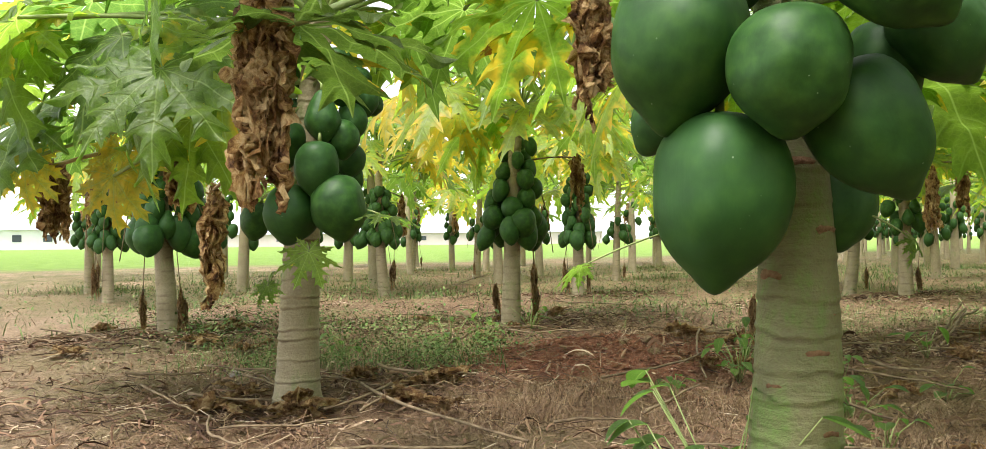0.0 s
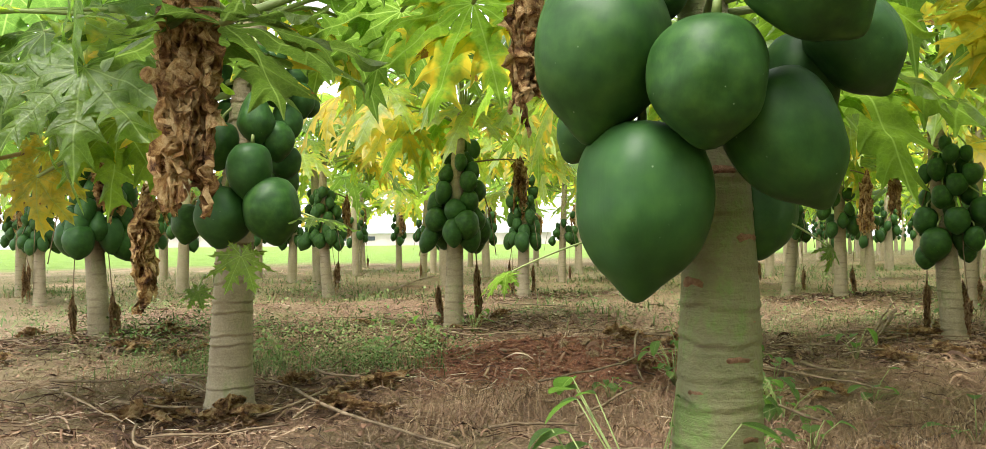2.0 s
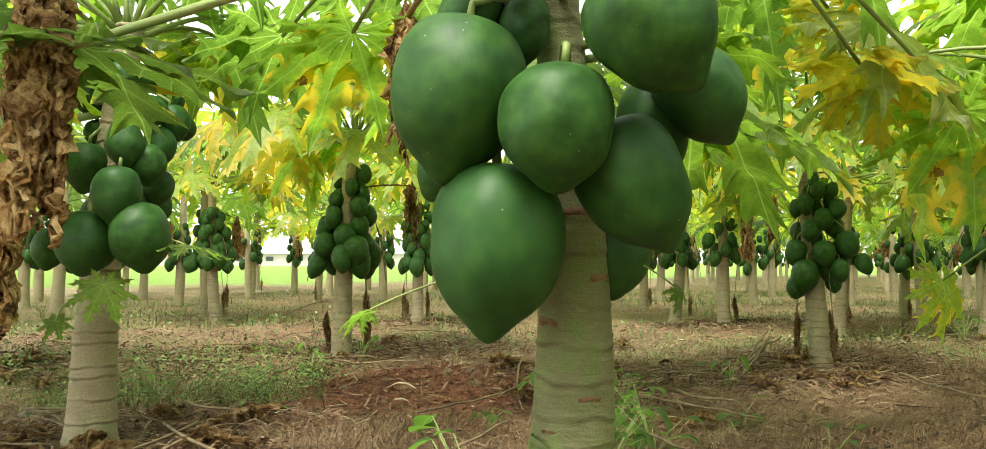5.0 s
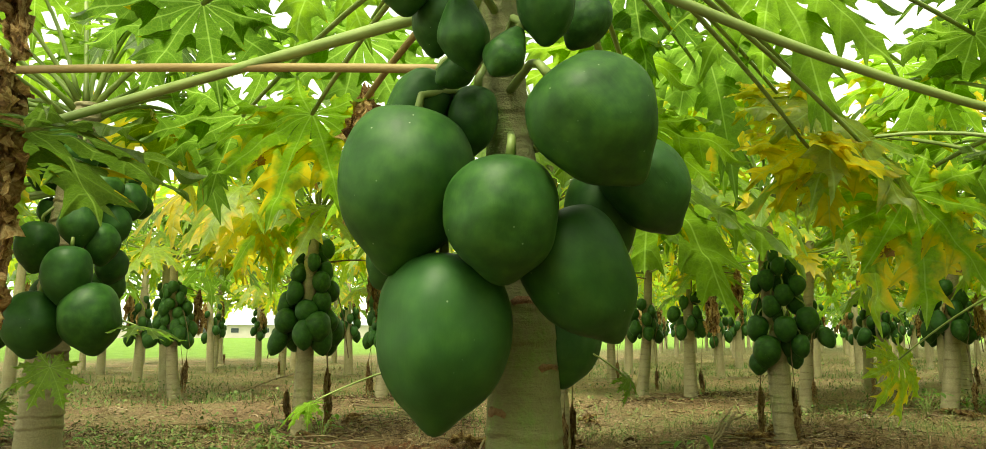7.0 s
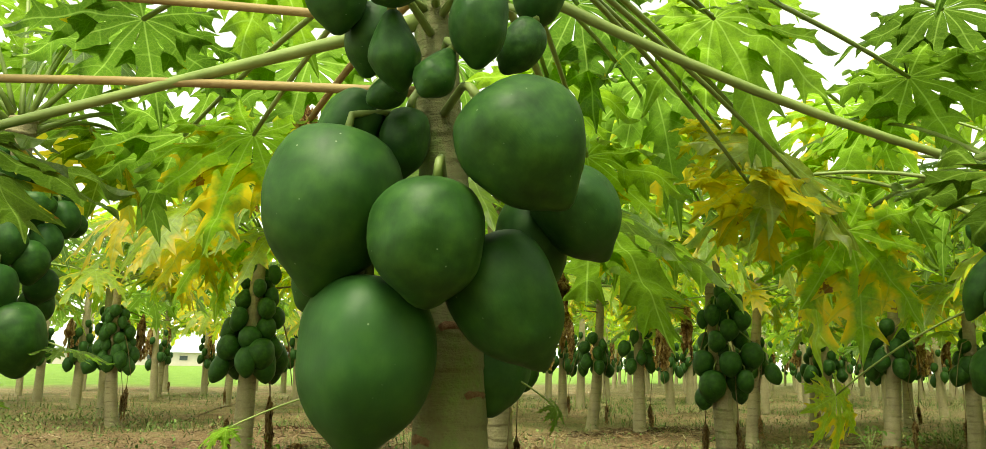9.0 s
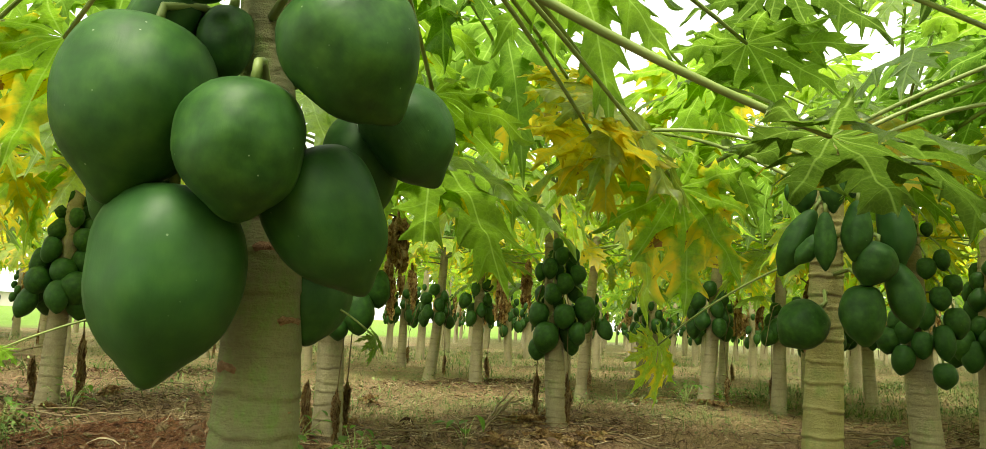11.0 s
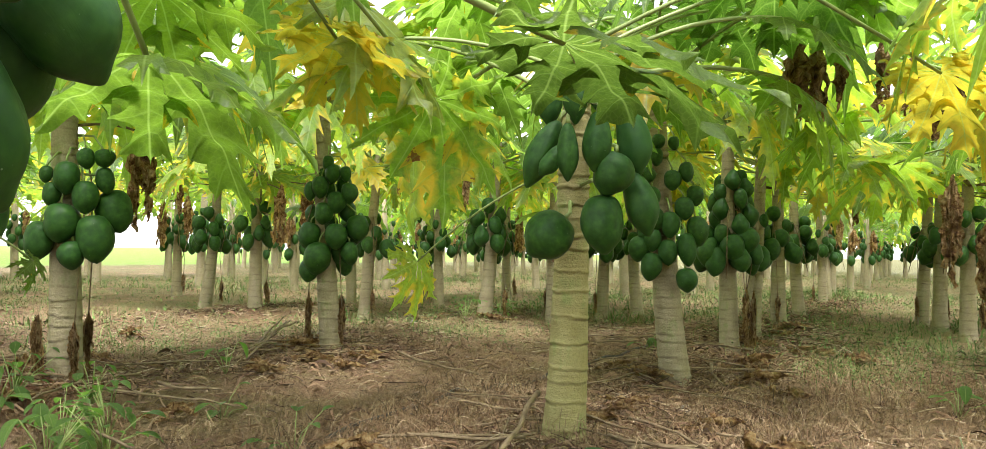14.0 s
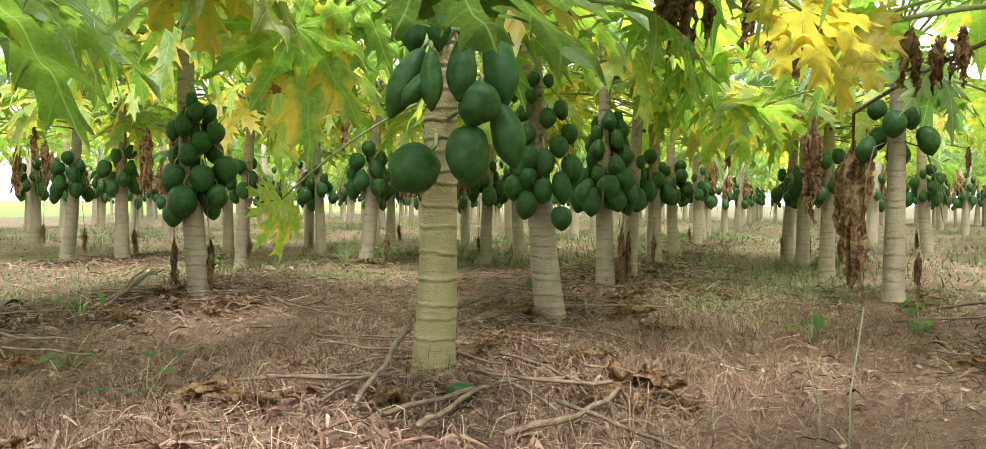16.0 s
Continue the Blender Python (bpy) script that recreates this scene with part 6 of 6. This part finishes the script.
def shreds(count, seed):
    """Curled strips of dead leaf and stalk matted over the soil, thickest round the trunks."""
    rnd = random.Random(seed)
    V, F = [], []
    for _ in range(count):
        if rnd.random() < 0.7:
            tx, ty = TREES[rnd.randrange(16)]
            along = rnd.gauss(0, 0.55)
            x, y = tx + 0.92 * along + rnd.gauss(0, 0.16), ty + 0.39 * along + rnd.gauss(0, 0.22)
        else:
            x, y = rnd.uniform(-3.0, 6.5), rnd.uniform(0.0, 7.5)
        if any((x - a) ** 2 + (y - b) ** 2 < 0.010 for a, b in TREES[:16]) or (math.hypot((x - 0.5) / 0.8, (y - 4.0) / 0.95) < 1 and rnd.random() < 0.8):
            continue
        ln, w, a, bow = rnd.uniform(0.03, 0.17), rnd.uniform(0.0012, 0.0036) * (2.2 if rnd.random() < 0.08 else 1), rnd.uniform(0, 6.28), rnd.uniform(-0.9, 0.9)
        hump, roll = rnd.uniform(0.0, 0.035), rnd.uniform(-1.2, 1.2)
        o = len(V)
        px, py = x, y
        for i in range(6):
            t = i / 5
            th = a + bow * t
            px, py = px + math.cos(th) * ln / 5, py + math.sin(th) * ln / 5
            c = Vector((px, py, ground_height(px, py) + 0.006 + hump * math.sin(math.pi * t)))
            e = Vector((-math.sin(th) * math.cos(roll), math.cos(th) * math.cos(roll), math.sin(roll))) * (w * (0.5 + math.sin(math.pi * min(0.95, t + 0.1))))
            V += [c - e, c + Vector((0, 0, w * 0.5)), c + e]
        for i in range(5):
            for k in (0, 1):
                q = o + i * 3 + k
                F.append((q, q + 1, q + 4, q + 3))
    return tagged(new("leaf_litter", mesh_of("leaf_litter", V, F, SHRED, True)), "matted strips of dead leaf over the soil", "leaf litter", kind="stuff")


shreds(15000, 44)


def wisps(count, seed, area, label):
    """Long dry grass stems, bent and tangled, arching a little over the soil."""
    rnd = random.Random(seed)
    V, F = [], []
    x0, x1, y0, y1 = area
    while len(F) < count * 5:
        x, y = rnd.uniform(x0, x1), rnd.uniform(y0, y1)
        bunch = noise.noise(Vector((x * 1.6, y * 1.6, seed))) + 0.5 * noise.noise(Vector((x * 5, y * 5, seed)))
        if bunch < rnd.uniform(-0.5, 0.25) or math.hypot((x - 0.5) / 0.75, (y - 4.0) / 0.95) < 1 or (x < -1.6 and y < 5 and rnd.random() < 0.85):
            continue
        ln, w, a, bow = rnd.uniform(0.05, 0.22), rnd.uniform(0.0004, 0.0009), rnd.uniform(0, 6.28), rnd.gauss(0, 1.1)
        rise, o = rnd.uniform(0.0, 0.07) * (1 + max(0.0, bunch)), len(V)
        px, py = x, y
        for i in range(6):
            t = i / 5
            th = a + bow * t
            px, py = px + math.cos(th) * ln / 5, py + math.sin(th) * ln / 5
            c = Vector((px, py, ground_height(px, py) + 0.004 + rise * math.sin(math.pi * min(1.0, t * 1.1)) ** 0.8))
            e = Vector((-math.sin(th), math.cos(th), 0.6)) * w
            V += [c - e, c + e]
        F += [(o + 2 * i, o + 2 * i + 1, o + 2 * i + 3, o + 2 * i + 2) for i in range(5)]
    return tagged(new("dry_grass", mesh_of("dry_grass", V, F, STRAW, False)), label, "dry grass", kind="stuff")


wisps(13000, 71, (-2.6, 5.2, 0.1, 5.5), "tangled stems of dry grass over the soil")
wisps(6000, 72, (1.2, 5.0, 0.9, 2.8), "tangled stems of reddish dry grass over the soil")
def twigs(count, seed):
    """Short bits of dead stalk and leaf rib strewn over the soil, thickest along the rows."""
    rnd = random.Random(seed)
    V, F = [], []
    for _ in range(count):
        if rnd.random() < 0.6:
            tx, ty = TREES[rnd.randrange(16)]
            along = rnd.gauss(0, 0.6)
            x, y = tx + 0.92 * along + rnd.gauss(0, 0.2), ty + 0.39 * along + rnd.gauss(0, 0.25)
        else:
            x, y = rnd.uniform(-3.0, 6.5), rnd.uniform(0.8, 7.5)
        if any((x - a) ** 2 + (y - b) ** 2 < 0.012 for a, b in TREES[:16]) or (math.hypot((x - 0.5) / 0.7, (y - 4.0) / 0.85) < 1 and rnd.random() < 0.75):
            continue
        ln, r, a, tilt = rnd.uniform(0.03, 0.16), rnd.uniform(0.0009, 0.0028), rnd.uniform(0, 6.28), rnd.gauss(0, 0.16)
        d = Vector((math.cos(a), math.sin(a), tilt)).normalized()
        s = Vector((-d.y, d.x, 0)).normalized()
        u = d.cross(s)
        bend = s * rnd.uniform(-0.15, 0.15) * ln
        mid = Vector((x, y, ground_height(x, y) + 0.010 + abs(tilt) * ln * 0.5))
        o = len(V)
        for q, off, k in ((-0.5, 0.0, 1.0), (0.0, 1.0, 0.9), (0.5, 0.0, 0.6)):
            p = mid + d * (q * ln) + bend * off
            V += [p + s * r * k, p - s * (r * 0.5 * k) + u * (r * 0.87 * k), p - s * (r * 0.5 * k) - u * (r * 0.87 * k)]
        for j in (0, 3):
            for k in range(3):
                F.append((o + j + k, o + j + (k + 1) % 3, o + j + 3 + (k + 1) % 3, o + j + 3 + k))
    return tagged(new("twig_litter", mesh_of("twig_litter", V, F, TWIG, True)), "short bits of dead stalk strewn over soil", "twigs", kind="stuff")


twigs(11000, 83)
# two tall green stems with bare tops
for bx, by, tx, ty, tz in ((2.55, 0.57, 2.60, 0.56, 0.34), (2.54, 0.64, 2.50, 0.66, 0.22)):
    g0 = on_ground(bx, by)
    st = tagged(new("tall_weed", mesh_of("tall_weed", *tube([(0, 0, -0.02), (0.004, 0.002, tz * 0.4), ((tx - bx) * 0.6, (ty - by) * 0.6, tz * 0.75), (tx - bx, ty - by, tz)], [0.0026, 0.0024, 0.002, 0.0016], 7), PALE_STEM)), "tall bare green weed stem in dry grass", "weed", "weeds")
    st.location = g0
blades("green_grass", "patches of thin green grass between the trees", GRASS, 9000, green_spots, (0.04, 0.17), (0.0009, 0.0022), 4, "grass")


def oval_leaf(dip):
    """A small oval leaf of unit length along +x."""
    V, F, R = [], [], []
    for j in range(8):
        t = j / 7
        for k in (-1, 0, 1):
            w = 0.34 * math.sin(math.pi * min(1, t * 0.95 + 0.03)) ** 0.8 * k
            V.append(Vector((t, w, -dip * t * t + abs(w) * 0.35)))
            R.append(abs(k) * 0.6)
    for j in range(7):
        for k in (0, 1):
            q = j * 3 + k
            F.append((q, q + 1, q + 4, q + 3))
    return mesh_of("leaf", V, F, WEED, True, None, {"rib": R, "side": [0.5] * len(V)})


WEED_LEAVES = [oval_leaf(d) for d in (0.1, 0.35, 0.6)]


def weed(x, y, seed, count=14, size=0.06, height=0.22):
    """A low weed with oval leaves on thin stems."""
    rnd = random.Random(seed)
    w = tagged(new("weed"), "low green weed with oval leaves on the soil", "weed", "weeds")
    w.location = on_ground(x, y)
    for i in range(count):
        a, h, o = rnd.uniform(0, 6.28), rnd.uniform(0.25, 1) * height, rnd.uniform(0.1, 0.7) * height
        tip = Vector((math.cos(a) * o, math.sin(a) * o, h))
        part("stem", mesh_of("stem", *tube([(0, 0, -0.01), tip * 0.5 + Vector((0, 0, 0.02)), tip], [0.0022, 0.0018, 0.0012], 5), STALK), w)
        part("leaf", WEED_LEAVES[i % 3], w, Matrix.Translation(tip) @ Matrix.Rotation(a + rnd.uniform(-0.5, 0.5), 4, "Z") @ Matrix.Rotation(rnd.uniform(-0.3, 0.5), 4, "Y") @ Matrix.Scale(size * rnd.uniform(0.6, 1.2), 4))
    return w


WEEDS = [(1.02, 2.75, 31, 22, 0.06, 0.2), (0.92, 2.45, 32, 22, 0.06, 0.18), (1.12, 2.6, 33, 20, 0.06, 0.2), (1.2, 2.9, 34, 18, 0.05, 0.2), (0.27, 1.18, 1, 16, 0.07, 0.25), (0.33, 1.28, 2, 14, 0.07, 0.3), (0.9, 3.15, 3, 18, 0.05, 0.2), (1.0, 3.4, 4, 14, 0.05, 0.22), (1.25, 3.3, 5, 12, 0.05, 0.16), (-0.35, 4.6, 6, 14, 0.05, 0.2),
         (-0.15, 4.7, 7, 18, 0.05, 0.24), (0.15, 5.2, 8, 12, 0.05, 0.2), (-0.9, 4.2, 9, 14, 0.05, 0.2), (1.6, 2.9, 10, 6, 0.06, 0.14), (1.9, 3.6, 11, 6, 0.07, 0.16), (3.4, 5.3, 12, 16, 0.05, 0.2), (4.7, 5.4, 13, 20, 0.05, 0.22),
         (5.1, 5.4, 14, 20, 0.05, 0.2), (4.4, 3.2, 15, 6, 0.06, 0.14), (3.9, 1.2, 16, 8, 0.06, 0.15), (4.3, 0.9, 17, 8, 0.06, 0.15), (0.6, 3.0, 18, 8, 0.05, 0.12), (0.95, 2.0, 19, 8, 0.05, 0.12), (0.75, 1.9, 20, 8, 0.05, 0.12), (1.55, 2.2, 21, 5, 0.06, 0.15)]
for x, y, s, c, z, h in WEEDS:
    weed(x, y, s, c, z, h)

# stones and clods
for i in range(40):
    x, y = (rl.gauss(0.5, 0.4), rl.gauss(3.9, 0.5)) if i < 26 else (rl.uniform(-1.5, 4.5), rl.uniform(1.5, 6))
    r = rl.uniform(0.012, 0.035)
    bm = bmesh.new()
    bmesh.ops.create_icosphere(bm, subdivisions=2, radius=r)
    for v in bm.verts:
        v.co += v.co.normalized() * (r * 0.55 * noise.noise(v.co * (1.2 / r) + Vector((i, 0, 0))))
        v.co.z *= 0.7
    me = bpy.data.meshes.new("soil_clod")
    bm.to_mesh(me)
    bm.free()
    me.materials.append(SOIL if i < 30 else STONE)
    ob = tagged(new("soil_clod" if i < 30 else "stone", me), "red-brown clod of dug up soil" if i < 30 else "small grey-brown stone on the soil", "soil clod" if i < 30 else "stone")
    ob.location = on_ground(x, y, r * 0.25)

# a fruit that has fallen at the foot of a tree
fallen = tagged(new("fallen_fruit", FRUITS[("oval", (32, 24))][0]), "fallen green papaya lying by a trunk", "papaya")
fallen.matrix_basis = fruit_matrix(on_ground(2.10, 1.52, 0.045), (0.9, -0.2, -0.1), 0.10)
# hose of the watering line
hp = [on_ground(1.2 + 0.16 * i, 2.15 + 0.02 * math.sin(i * 0.9) + 0.055 * i, 0.014) for i in range(22)]
hose = tagged(new("watering_hose", mesh_of("watering_hose", *tube(hp, [0.008] * 22, 8), HOSE)), "thin black watering hose along the tree row", "hose")
